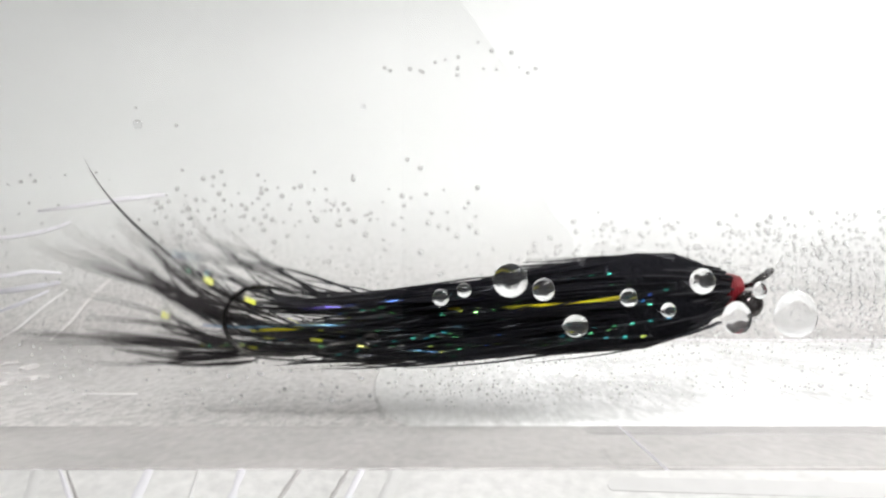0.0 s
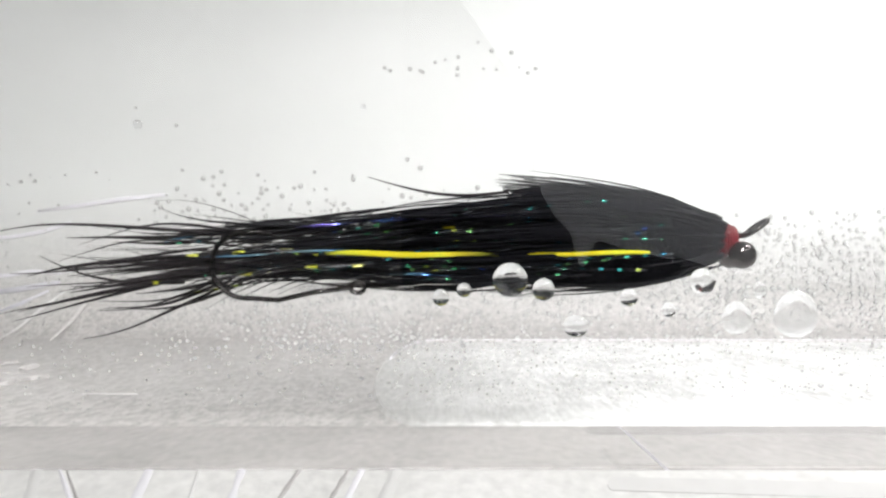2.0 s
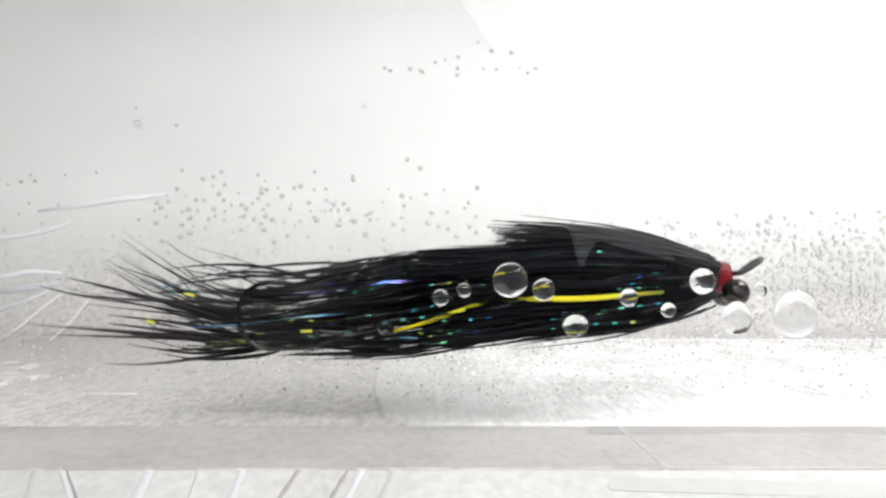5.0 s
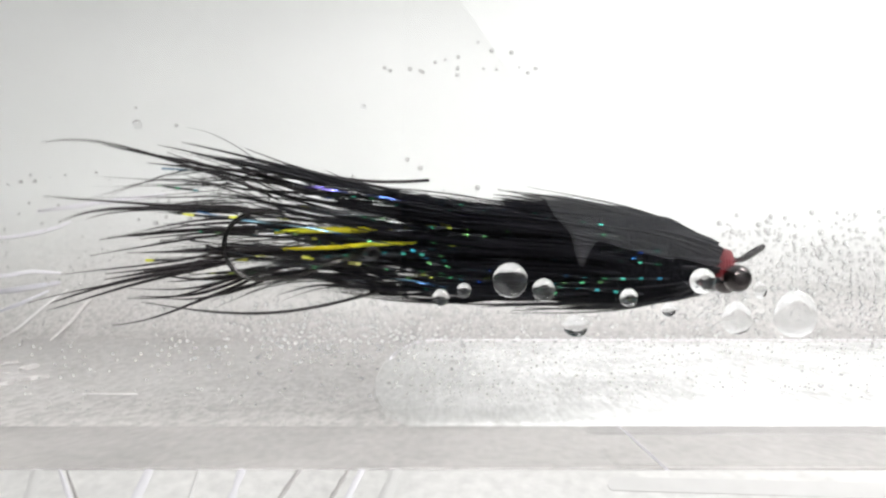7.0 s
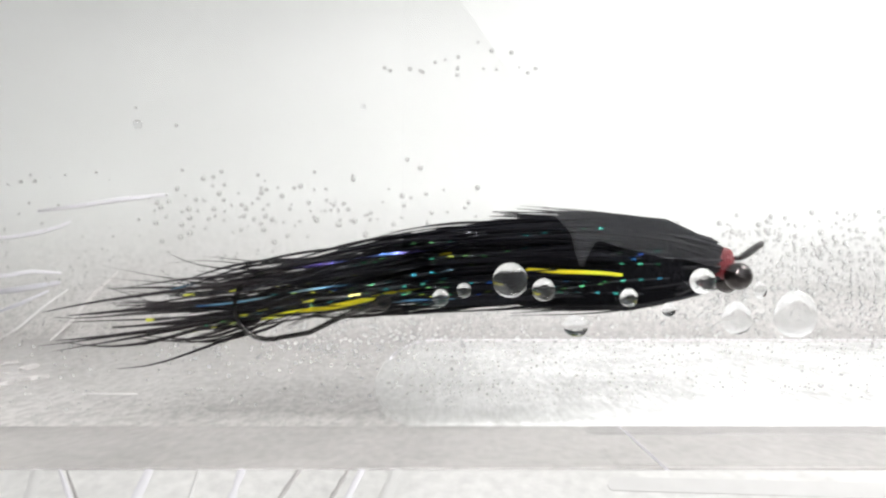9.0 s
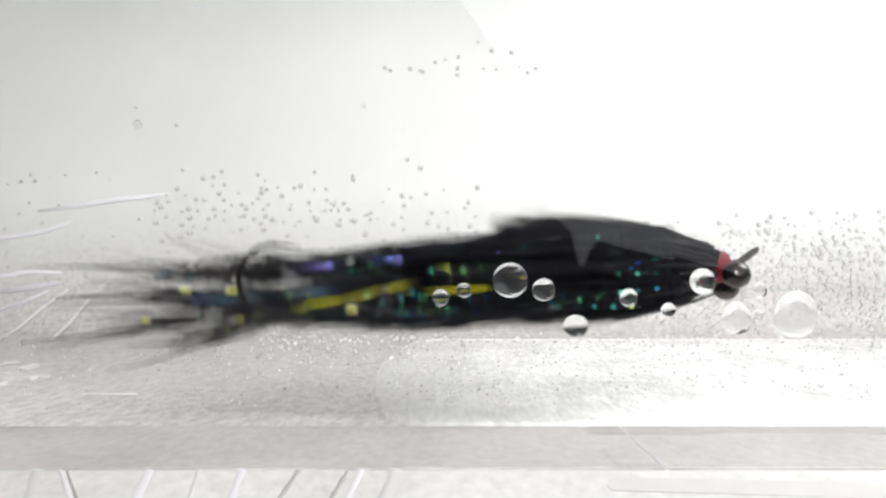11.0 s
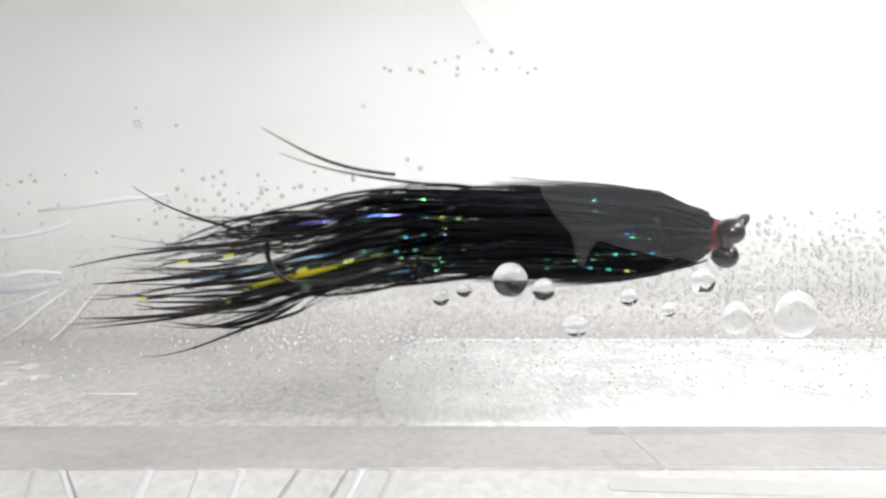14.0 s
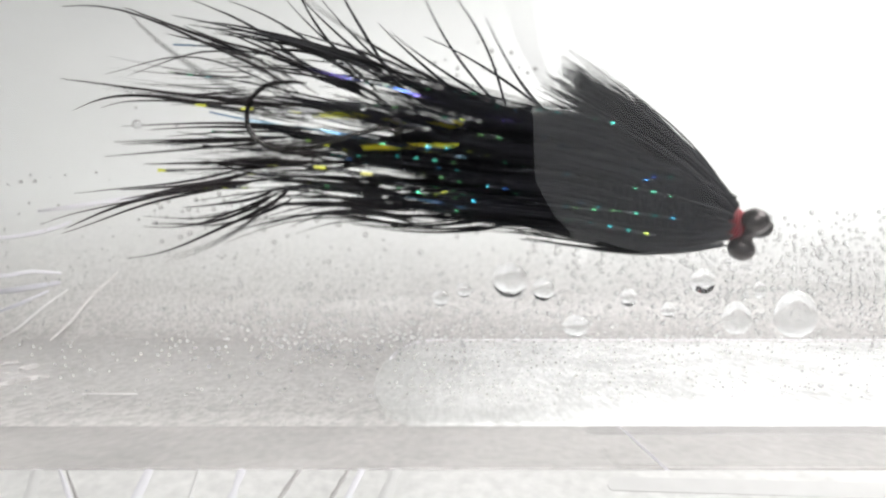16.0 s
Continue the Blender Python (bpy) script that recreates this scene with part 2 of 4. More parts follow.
# floor and back wall are one moulding with a wide round corner
sweep = [(PANE_Y + 0.0035, FLOOR_Z), (0.03, FLOOR_Z)]
sweep += [(0.112 + 0.014 * math.sin(radians(a)), FLOOR_Z + 0.014 * (1 - math.cos(radians(a)))) for a in range(0, 91, 6)]
sweep += [(0.126, 0.08), (0.126, 0.17)]
n_s, verts, faces = len(sweep), [], []
for x in (-0.20, -0.1, 0.0, 0.1, 0.20):
    verts += [(x, y, z) for y, z in sweep] + [(x, y + (0.002 if z > FLOOR_Z + 0.004 else 0), z - (0.0 if z > FLOOR_Z + 0.02 else 0.002)) for y, z in sweep]
for c in range(4):
    a, b = c * 2 * n_s, (c + 1) * 2 * n_s
    faces += [(a + i, b + i, b + i + 1, a + i + 1) for i in range(n_s - 1)]
    faces += [(a + n_s + i + 1, b + n_s + i + 1, b + n_s + i, a + n_s + i) for i in range(n_s - 1)]
    faces += [(a, a + n_s, b + n_s, b), (a + n_s - 1, b + n_s - 1, b + 2 * n_s - 1, a + 2 * n_s - 1)]
raw("tank_shell", verts, faces, SHELL, tank, "frosted grey plastic floor and back wall")

# line of sight v to the depth and height of the moulded shell
PROFILE = [(441 + (MID_Z - z) * FOCAL / (y - EYE_Y), y, z) for y, z in reversed(sweep)]


def wall_spot(u, v):
    for (v0, y0, z0), (v1, y1, z1) in zip(PROFILE, PROFILE[1:]):
        if v0 <= v <= v1:
            f = (v - v0) / (v1 - v0)
            break
    z = z0 + (z1 - z0) * f
    y = y0 + (y1 - y0) * f
    return Vector(((u - 784) * (y - EYE_Y) / FOCAL, y - 0.0001, z + (0.0009 if y < 0.111 and u > 700 else 0.0001)))


def rounded_slab(x0, x1, y0, y1, z0, z1, r, mat, name, label, lip=0.0006, deep=1.0):
    """A slab with rounded upright corners and a softened top edge."""
    ring = []
    for cx, cy, a0 in ((x1 - r, y1 - r * deep, 0), (x0 + r, y1 - r * deep, 90), (x0 + r, y0 + r * deep, 180), (x1 - r, y0 + r * deep, 270)):
        for k in range(9):
            a = radians(a0 + 90 * k / 8)
            ring.append((cx, cy, math.cos(a), math.sin(a)))
    verts, faces, n = [], [], len(ring)
    for z, rr in ((z0, r), (z0 + (z1 - z0) * 0.3, r - lip * 0.25), (z0 + (z1 - z0) * 0.75, r - lip * 0.7), (z1, r - lip)):
        verts += [(cx + c * rr, cy + s * rr * deep, z) for cx, cy, c, s in ring]
    for j in range(3):
        faces += [(j * n + i, j * n + (i + 1) % n, (j + 1) * n + (i + 1) % n, (j + 1) * n + i) for i in range(n)]
    faces += [tuple(range(3 * n, 4 * n)), tuple(reversed(range(n)))]
    return raw(name, verts, faces, mat, tank, label, smooth=False)


TOP = FLOOR_Z + 0.0004
rounded_slab(-0.0145, 0.20, -0.003, 0.1112, FLOOR_Z, TOP, 0.0115, PANEL, "raised_floor_panel", "milky raised floor panel with rounded corners", 0.0004, 4.2)
# two fine moulded lines just inside the panel's far edge
for inset, thick in ((0.0040, 0.00034), (0.0066, 0.00030)):
    arc = [Vector((-0.0145 + inset * 0.35 + 0.0112 * (1 - math.cos(radians(a))), 0.0629 + (0.0478 - inset) * math.sin(radians(a)), TOP + 0.0001)) for a in range(6, 91, 6)]
    arc += [Vector((x, 0.1107 - inset, TOP + 0.0001)) for x in (0.02, 0.05, 0.09, 0.13, 0.17, 0.20)]
    verts, faces = [], []
    tube(arc, [thick] * len(arc), 6, verts, faces, 0.6)
    raw("moulded_line", verts, faces, LUMP_AND_STREAK if inset > 0.005 else LINE_AND_SHINE, tank)
rounded_slab(-0.19, 0.19, -0.0262, -0.0034, FLOOR_Z, FLOOR_Z + 0.0003, 0.002, LEDGE, "front_strip", "grey front strip of the tank floor", 0.0001)
rounded_slab(0.0215, 0.19, -0.0255, -0.0150, FLOOR_Z + 0.0003, FLOOR_Z + 0.0005, 0.0018, LEDGE, "front_ledge", "grey front ledge of the tank floor", 0.0006)
rounded_slab(0.0215, 0.19, -0.0090, -0.0036, FLOOR_Z + 0.0003, FLOOR_Z + 0.0005, 0.0018, LEDGE_DEEP, "front_ledge", "grey front ledge of the tank floor", 0.0006)
# sloping skirt below the front pane
SKIRT_Z = MID_Z - 0.0268
y_in, y_out = PANE_Y - 0.0005, PANE_Y - 0.024
raw("base_skirt", [(-0.16, y_in, SKIRT_Z), (0.16, y_in, SKIRT_Z), (0.16, y_out, 0.0), (-0.16, y_out, 0.0), (-0.16, y_in, 0), (0.16, y_in, 0)],
    [(0, 3, 2, 1), (0, 1, 5, 4), (4, 5, 2, 3), (0, 4, 3), (1, 2, 5)], MOULD, tank, "milky sloping skirt under the pane", False)


def skirt_spot(u, v, lift=0.0004):
    """Where the line of sight u, v meets the sloping skirt."""
    w = Vector(((u - 784) / FOCAL, 1, (441 - v) / FOCAL))
    slope = SKIRT_Z / (y_in - y_out)
    t = ((0 - y_out + EYE_Y) * slope - MID_Z) / (w.z - slope)
    p = Vector((0, EYE_Y, MID_Z)) + w * t
    return p + Vector((0, -lift, lift * 2))


def strip(name, points, radius, mat, label="", parent=None, squash=1.0, sides=8):
    verts, faces = [], []
    n = len(points)
    tube(points, [radius * (0.10 + 0.90 * math.sin(math.pi * (i + 0.6) / (n + 0.2))) for i in range(n)], sides, verts, faces, squash)
    return raw(name, verts, faces, mat, parent or tank, label)


def line(a, b, n, at):
    return [at(a[0] + (b[0] - a[0]) * i / n, a[1] + (b[1] - a[1]) * i / n) for i in range(n + 1)]


def skirt_rib(a, b, wide, mat):
    """A low raised ribbon on the skirt with softened sides, standing in for a streak of reflection."""
    verts, n = [], 10
    for i in range(n + 1):
        u, v = a[0] + (b[0] - a[0]) * i / n, a[1] + (b[1] - a[1]) * i / n
        half = wide * (0.5 + 0.12 * math.sin(i * 1.7 + u))
        verts += [skirt_spot(u - half, v, 0.0), skirt_spot(u - half * 0.5, v, 0.00006), skirt_spot(u + half * 0.5, v, 0.00006), skirt_spot(u + half, v, 0.0)]
    return raw("skirt_rib", verts, [(4 * i + k, 4 * i + k + 1, 4 * i + k + 5, 4 * i + k + 4) for i in range(n) for k in range(3)], mat, tank)


# light and dark streaks of the reflection under the pane, put into colour
for a, b, wide, mat in (((66, 832), (20, 990), 22, BAR_AND_SHINE), ((106, 832), (160, 990), 9, LINE_AND_SHINE), ((118, 832), (174, 990), 5, LUMP_AND_STREAK), ((264, 832), (190, 990), 16, LINE_AND_SHINE), ((352, 832), (300, 990), 7, BAR_AND_SHINE),
                        ((428, 832), (370, 990), 14, LINE_AND_SHINE), ((530, 832), (420, 990), 10, LUMP_AND_STREAK), ((616, 832), (585, 884), 8, LUMP_AND_STREAK), ((640, 832), (560, 990), 16, LINE_AND_SHINE), ((700, 832), (640, 990), 22, BAR_AND_SHINE)):
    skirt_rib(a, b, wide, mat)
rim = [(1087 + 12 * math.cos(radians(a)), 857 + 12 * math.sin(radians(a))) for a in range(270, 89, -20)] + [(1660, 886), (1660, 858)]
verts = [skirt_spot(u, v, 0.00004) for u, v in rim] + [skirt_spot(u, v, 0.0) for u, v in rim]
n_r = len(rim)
raw("foot_bar", verts, [tuple(range(n_r))] + [(i, (i + 1) % n_r, n_r + (i + 1) % n_r, n_r + i) for i in range(n_r)], BAR_AND_SHINE, tank, "rounded pale foot bar", False)

# reflections at the tank's closed end, painted as thin raised strips, board side


def end_spot(u, v):
    return wall_spot(u, v) + Vector((0, -0.00008, 0.00004))


for pts, r, mat in ((((-40, 425), (20, 421), (70, 413), (110, 402), (130, 393)), 0.0008, LINE_AND_SHINE), (((-30, 492), (20, 488), (60, 481), (112, 484)), 0.0008, LINE_AND_SHINE),
                    (((70, 375), (140, 366), (220, 354), (300, 345)), 0.0009, LINE_AND_SHINE), (((92, 604), (130, 568), (170, 520), (212, 482)), 0.0008, FAINT_SHINE),
                    (((-10, 612), (40, 578), (85, 540), (125, 512)), 0.0005, BAR_AND_SHINE), (((-20, 520), (40, 512), (110, 500)), 0.0011, VIOLET_SHINE), (((-20, 560), (40, 538), (90, 515)), 0.0007, VIOLET_SHINE)):
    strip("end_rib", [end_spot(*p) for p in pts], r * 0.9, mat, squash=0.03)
rb = random.Random(77)
for i in range(9):
    c = wall_spot(38 + rb.uniform(-26, 26), 664 + rb.uniform(-16, 18))
    bm = bmesh.new()
    bmesh.ops.create_icosphere(bm, subdivisions=3, radius=1.0)
    wide, tall = rb.uniform(0.0018, 0.0036), rb.uniform(0.0010, 0.0020)
    for v in bm.verts:
        k = 1 + 0.35 * noise.noise(v.co * 1.9 + Vector((i * 7.0, 0, 0)))
        v.co = Vector((v.co.x * wide * k, v.co.y * 0.0030 * k, v.co.z * tall * 0.55 * k)) + c
    part("moulding_lump", bm, LUMP_AND_STREAK, tank)
strip("scratch", line((1088, 748), (1225, 872), 10, lambda u, v: spot(u, v, PANE_Y - 0.0003)), 0.00018, LINE_AND_SHINE, "pale diagonal scratch", squash=0.08)
# two thin glints on the floor, drawn as pale strips
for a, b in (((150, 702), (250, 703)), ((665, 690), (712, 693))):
    strip("glint_line", line(a, b, 6, lambda u, v: wall_spot(u, v) + Vector((0, 0, 0.0001))), 0.00015, BAR_AND_SHINE, squash=0.2)

# ---- drops on the front pane ----


def cap_mesh(name, flat, tall=1.0, segs=20, rings=7, core=0.0, mat=None):
    """A unit drop: a flat back, a round rim and, out to the share core of its radius, a nearly level top; tall stretches it upwards."""
    verts, faces = [], []
    for j in range(rings):
        a = 0.5 * math.pi * j / rings
        c = core + (1 - core) * math.cos(a) ** (2 if core else 1)
        for k in range(segs):
            b = 2 * math.pi * k / segs
            z = math.sin(b) * c
            verts.append((math.cos(b) * c * (1 - 0.05 * max(0, z) * (tall > 1)), -math.sin(a) * flat, z * (tall if z > 0 else 1)))
    verts.append((0, -flat * (1 + 0.06 * core), 0))
    for j in range(rings - 1):
        faces += [(j * segs + k, j * segs + (k + 1) % segs, (j + 1) * segs + (k + 1) % segs, (j + 1) * segs + k) for k in range(segs)]
    faces += [((rings - 1) * segs + k, (rings - 1) * segs + (k + 1) % segs, rings * segs) for k in range(segs)]
    faces.append(tuple(reversed(range(segs))))
    me = bpy.data.meshes.new(name)
    me.from_pydata(verts, [], faces)
    me.polygons.foreach_set("use_smooth", [len(f) < 5 for f in faces])
    me.materials.append(mat or WATER)
    return me


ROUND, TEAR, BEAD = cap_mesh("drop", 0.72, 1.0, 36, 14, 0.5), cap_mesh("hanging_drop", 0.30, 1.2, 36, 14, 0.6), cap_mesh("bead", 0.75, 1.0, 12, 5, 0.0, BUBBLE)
BEAD.materials.append(BUBBLE_RIM_SHADE)
# steep lower rings take the shaded rim tone, the top the bright one
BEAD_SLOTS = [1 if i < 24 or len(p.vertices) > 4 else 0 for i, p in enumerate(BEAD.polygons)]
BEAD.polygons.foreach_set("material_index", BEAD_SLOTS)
DROP_Y = PANE_Y - 0.00005


def drop(u, v, r, me, wide=1.0, label="round clear water drop on the pane"):
    front = me != BEAD
    ob = new("water_drop" if front else "air_bubble", me)
    ob.location = spot(u, v, DROP_Y) if front else wall_spot(u, v)
    s = r * (ob.location.y - EYE_Y) / FOCAL
    ob.scale = (s * wide, s, s)
    if front:
        ob.visible_shadow = False
        return tagged(ob, label, "water drop", "drops on the pane")
    return tagged(ob, "tiny air bubble on the frosted back wall", "air bubble", "bubbles on the back wall")


for u, v, r, wide in ((903, 496, 31, 1.0), (962, 513, 20, 1.0), (780, 527, 15, 1.0), (821, 514, 13, 1.0), (1113, 527, 16, 1.0), (1183, 549, 13, 1.05),
                      (1243, 498, 23, 1.0), (1019, 577, 20, 1.12), (243, 221, 9, 1.0), (643, 191, 6, 1.0)):
    drop(u, v, r, ROUND, wide)
drop(1304, 566, 27, TEAR, 1.0, "hanging clear water drop on the pane")
drop(1408, 560, 38, TEAR, 1.05, "large hanging clear water drop on the pane")
drop(1345, 515, 14, TEAR, 0.9, "hanging clear water drop on the pane")
rng = random.Random(11)
# upper row of small beads, then the loose cluster over the tail
for u, v in ((681, 122), (691, 127), (726, 124), (744, 127), (749, 130), (770, 113), (788, 108), (811, 103), (810, 123), (809, 135), (855, 124), (878, 125),
             (918, 121), (934, 131), (948, 123), (846, 77), (870, 92), (905, 95), (40, 323), (65, 322), (173, 307), (243, 193), (314, 224)):
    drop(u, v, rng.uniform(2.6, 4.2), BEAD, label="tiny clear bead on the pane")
near = []
for i in range(150):
    u, v = rng.gauss(410, 95), rng.gauss(365, 28)
    if 270 < u < 880 and 300 < v < 440 and all(abs(u - a) + abs(v - b) > 14 for a, b in near):
        near.append((u, v))
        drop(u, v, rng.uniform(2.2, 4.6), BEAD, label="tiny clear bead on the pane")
for i in range(38):
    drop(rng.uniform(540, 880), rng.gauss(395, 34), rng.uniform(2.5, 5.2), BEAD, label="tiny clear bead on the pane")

verts, faces = [], []
bead_v = [tuple(v.co) for v in BEAD.vertices]
bead_f = [tuple(p.vertices) for p in BEAD.polygons]


taken, slots = {}, []


def bead(u, v, r):
    cell = (int(u // 9), int(v // 9))
    if cell in taken:
        return
    taken[cell] = 1
    c = wall_spot(u, v)
    s, base = r * (c.y - EYE_Y) / FOCAL, len(verts)
    if c.y < 0.112:
        c.z += 0.6 * s
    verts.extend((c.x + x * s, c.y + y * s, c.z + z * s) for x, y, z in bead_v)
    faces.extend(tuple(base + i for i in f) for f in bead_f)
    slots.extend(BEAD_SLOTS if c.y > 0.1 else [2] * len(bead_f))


for i in range(1500):
    u = 1568 - abs(rng.gauss(0, 330))
    v = rng.triangular(365, 615, 545 - (u - 1000) * 0.05)
    if 800 < u < 1600 and v > 365 + max(0, 1060 - u) * 0.55:
        bead(u, v, rng.choice((2.0, 2.5, 3.1, 3.8, 4.6)))
for i in range(520):
    bead(rng.gauss(610, 120), rng.gauss(586, 40), rng.uniform(2.4, 4.6))
for i in range(420):
    bead(rng.uniform(0, 700), rng.triangular(290, 760, 640), rng.uniform(1.1, 2.7))
for i in range(800):
    bead(rng.uniform(690, 1568), rng.triangular(600, 730, 612), rng.uniform(1.3, 2.8))
for i in range(60):
    bead(rng.uniform(380, 1000), rng.uniform(440, 560), rng.uniform(1.6, 3.4))
for i in range(900):
    bead(rng.triangular(690, 1300, 760), rng.triangular(615, 748, 690), rng.uniform(0.9, 1.9))
for i in range(420):
    bead(rng.uniform(60, 720), rng.triangular(640, 828, 800), rng.uniform(0.8, 1.6))
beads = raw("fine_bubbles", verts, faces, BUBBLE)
beads.data.materials.append(BUBBLE_RIM_SHADE)
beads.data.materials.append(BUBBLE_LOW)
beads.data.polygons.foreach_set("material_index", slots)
tagged(beads, "fine air bubbles scattered over the frosted back wall and floor", "bubbles", kind="stuff")

# ---- the fly ----
# Its shape at each time: the height of the red head, then upper and lower edge of the dressing at five stations towards the tail.
TIMES = [0.0, 0.5, 1.0, 1.5, 2.0, 2.5, 3.0, 3.5, 4.0, 6.5, 7.0, 7.5, 8.0, 8.5, 9.0, 9.2, 11.3, 11.5, 12.0, 12.5, 13.0, 13.5, 14.0, 14.5, 15.0, 15.5, 16.0]
HEAD_U = [1293, 1285, 1282, 1305, 1283, 1292, 1270, 1262, 1268, 1272, 1275, 1287, 1272, 1275, 1275, 1275, 1265, 1258, 1262, 1278, 1272, 1258, 1260, 1278, 1255, 1295, 1300]
HEAD_V = [513, 433, 450, 430, 425, 490, 480, 450, 495, 405, 467, 485, 480, 480, 465, 483, 450, 455, 465, 470, 365, 455, 415, 335, 395, 300, 400]
LOOP_V = [490, 405, 430, 410, 402, 470, 468, 440, 478, 385, 450, 463, 458, 465, 443, 467, 435, 435, 450, 455, 345, 430, 385, 302, 380, 275, 408]
ROLL = [8, 5, 0, 0, 0, 0, 0, 2, 0, 5, 6, 6, 4, 2, 8, 8, 28, 34, 48, 50, 50, 45, 48, 52, 50, 58, 62]
COLLAR = [470, 378, 345, 268, 312, 410, 425, 332, 395, 302, 342, 398, 412, 402, 376, 388, 302, 348, 340, 352, 245, 330, 335, 245, 230, 130, 20]
TOP_A = [447, 370, 365, 300, 330, 397, 408, 365, 415, 325, 378, 408, 402, 398, 378, 392, 345, 358, 370, 385, 275, 348, 332, 245, 285, 185, 200]
LOW_A = [618, 545, 545, 520, 508, 585, 582, 530, 600, 500, 545, 590, 590, 575, 545, 560, 515, 540, 545, 570, 465, 530, 510, 420, 465, 380, 460]
TOP_B = [478, 395, 360, 320, 335, 415, 420, 360, 430, 300, 345, 430, 430, 412, 380, 400, 320, 345, 365, 430, 305, 330, 325, 275, 235, 185, 165]
LOW_B = [632, 575, 560, 525, 520, 600, 570, 530, 612, 505, 550, 605, 605, 595, 550, 568, 505, 545, 550, 605, 490, 505, 500, 460, 485, 390, 430]
TOP_C = [510, 470, 375, 335, 375, 440, 435, 345, 445, 290, 320, 430, 475, 420, 420, 400, 312, 350, 365, 430, 355, 338, 330, 350, 230, 190, 95]
LOW_C = [655, 640, 595, 535, 510, 600, 580, 520, 645, 520, 535, 620, 635, 590, 560, 560, 480, 520, 570, 610, 515, 505, 515, 505, 480, 400, 420]
TOP_D = [505, 545, 415, 340, 400, 450, 430, 390, 525, 395, 260, 450, 500, 430, 490, 380, 370, 345, 385, 500, 470, 400, 400, 400, 280, 240, 40]
LOW_D = [640, 670, 590, 515, 510, 590, 570, 500, 610, 520, 515, 620, 640, 580, 580, 510, 455, 440, 600, 610, 580, 510, 575, 570, 490, 410, 400]
TOP_E = [270, 480, 420, 295, 420, 410, 450, 470, 400, 430, 290, 540, 470, 460, 500, 430, 400, 325, 420, 420, 510, 395, 440, 420, 230, 225, 60]
LOW_E = [610, 660, 600, 550, 550, 620, 600, 590, 580, 620, 530, 610, 640, 600, 600, 580, 540, 410, 570, 570, 650, 515, 570, 560, 450, 340, 400]
STATIONS = (1275, 1100, 900, 650, 420, 200)
# between the seen stretches the fly goes on bobbing as before: moment, and the like shape
BETWEEN = ((4.45, 13), (4.7, 7), (4.95, 8), (5.2, 2), (5.45, 4), (5.7, 14), (5.95, 5), (6.15, 1),
           (9.45, 13), (9.7, 10), (9.95, 11), (10.2, 17), (10.45, 2), (10.7, 18), (10.95, 12), (11.15, 16))


def shape_at(i):
    """Edges of the dressing at row i: [(u, top, low)] from head to tail, with the head row first."""
    v = HEAD_V[i]
    du = HEAD_U[i] - 1275
    rows = [(HEAD_U[i], v - 22, v + 22)]
    for u, top, low in zip(STATIONS[1:], (TOP_A, TOP_B, TOP_C, TOP_D, TOP_E), (LOW_A, LOW_B, LOW_C, LOW_D, LOW_E)):
        rows.append((u + du * 0.8, top[i], low[i]))
    return dict(edges=rows, loop=LOOP_V[i], roll=ROLL[i], collar=COLLAR[i])


SHAPES = [(t, shape_at(i)) for i, t in enumerate(TIMES)] + [(t, dict(shape_at(i), roll=4.0 if t < 7 else 8 + 20 * (t - 9.2) / 2.1)) for t, i in BETWEEN]


def moment(t, head_u, head_v, loop_v, roll, collar, *edges):
    """A shape in between: head, wire eye, roll, collar tip, then upper and lower edge at the five stations."""
    rows = [(head_u, head_v - 22, head_v + 22)]
    rows += [(u + (head_u - 1275) * 0.8, edges[2 * k], edges[2 * k + 1]) for k, u in enumerate(STATIONS[1:])]
    SHAPES.append((t, dict(edges=rows, loop=loop_v, roll=roll, collar=collar)))


moment(0.2, 1301, 501, 473, 7, 424, 424, 606, 465, 626, 497, 646, 545, 667, 545, 667)
moment(0.7, 1305, 408, 384, 3, 303, 315, 497, 331, 525, 364, 537, 424, 545, 485, 667)
moment(1.2, 1297, 416, 392, 0, 303, 323, 525, 343, 545, 372, 566, 384, 606, 505, 638)
moment(2.2, 1293, 468, 448, 0, 335, 372, 533, 355, 537, 372, 541, 420, 517, 404, 497)
moment(2.7, 1297, 460, 428, 0, 376, 392, 553, 412, 574, 465, 606, 505, 646, 545, 658)
moment(3.2, 1269, 456, 432, 1, 368, 384, 537, 392, 553, 444, 586, 477, 606, 465, 606)
moment(3.7, 1277, 525, 493, 2, 384, 392, 578, 392, 553, 372, 545, 343, 525, 263, 545)
moment(4.2, 1273, 473, 448, 2, 392, 400, 558, 424, 566, 416, 574, 396, 586, 436, 626)
moment(6.3, 1277, 428, 404, 5, 291, 343, 525, 372, 525, 424, 545, 465, 586, 505, 626)
moment(6.7, 1277, 424, 400, 5, 339, 343, 497, 340, 505, 263, 513, 250, 505, 356, 545)
moment(7.2, 1269, 481, 452, 6, 396, 408, 578, 404, 586, 372, 574, 303, 558, 323, 525)
moment(7.7, 1277, 493, 469, 5, 408, 416, 586, 416, 590, 416, 594, 412, 606, 424, 626)
moment(8.2, 1260, 473, 448, 4, 392, 396, 558, 412, 586, 444, 626, 505, 646, 525, 659)
moment(8.7, 1260, 501, 469, 4, 424, 428, 586, 432, 586, 444, 594, 444, 606, 436, 614)
moment(9.1, 1281, 493, 460, 8, 388, 396, 574, 384, 553, 396, 537, 424, 566, 485, 598)
moment(11.7, 1277, 469, 436, 40, 327, 364, 545, 345, 545, 343, 545, 364, 553, 364, 505)
moment(12.2, 1281, 473, 448, 48, 303, 376, 566, 404, 586, 372, 586, 356, 606, 404, 606)
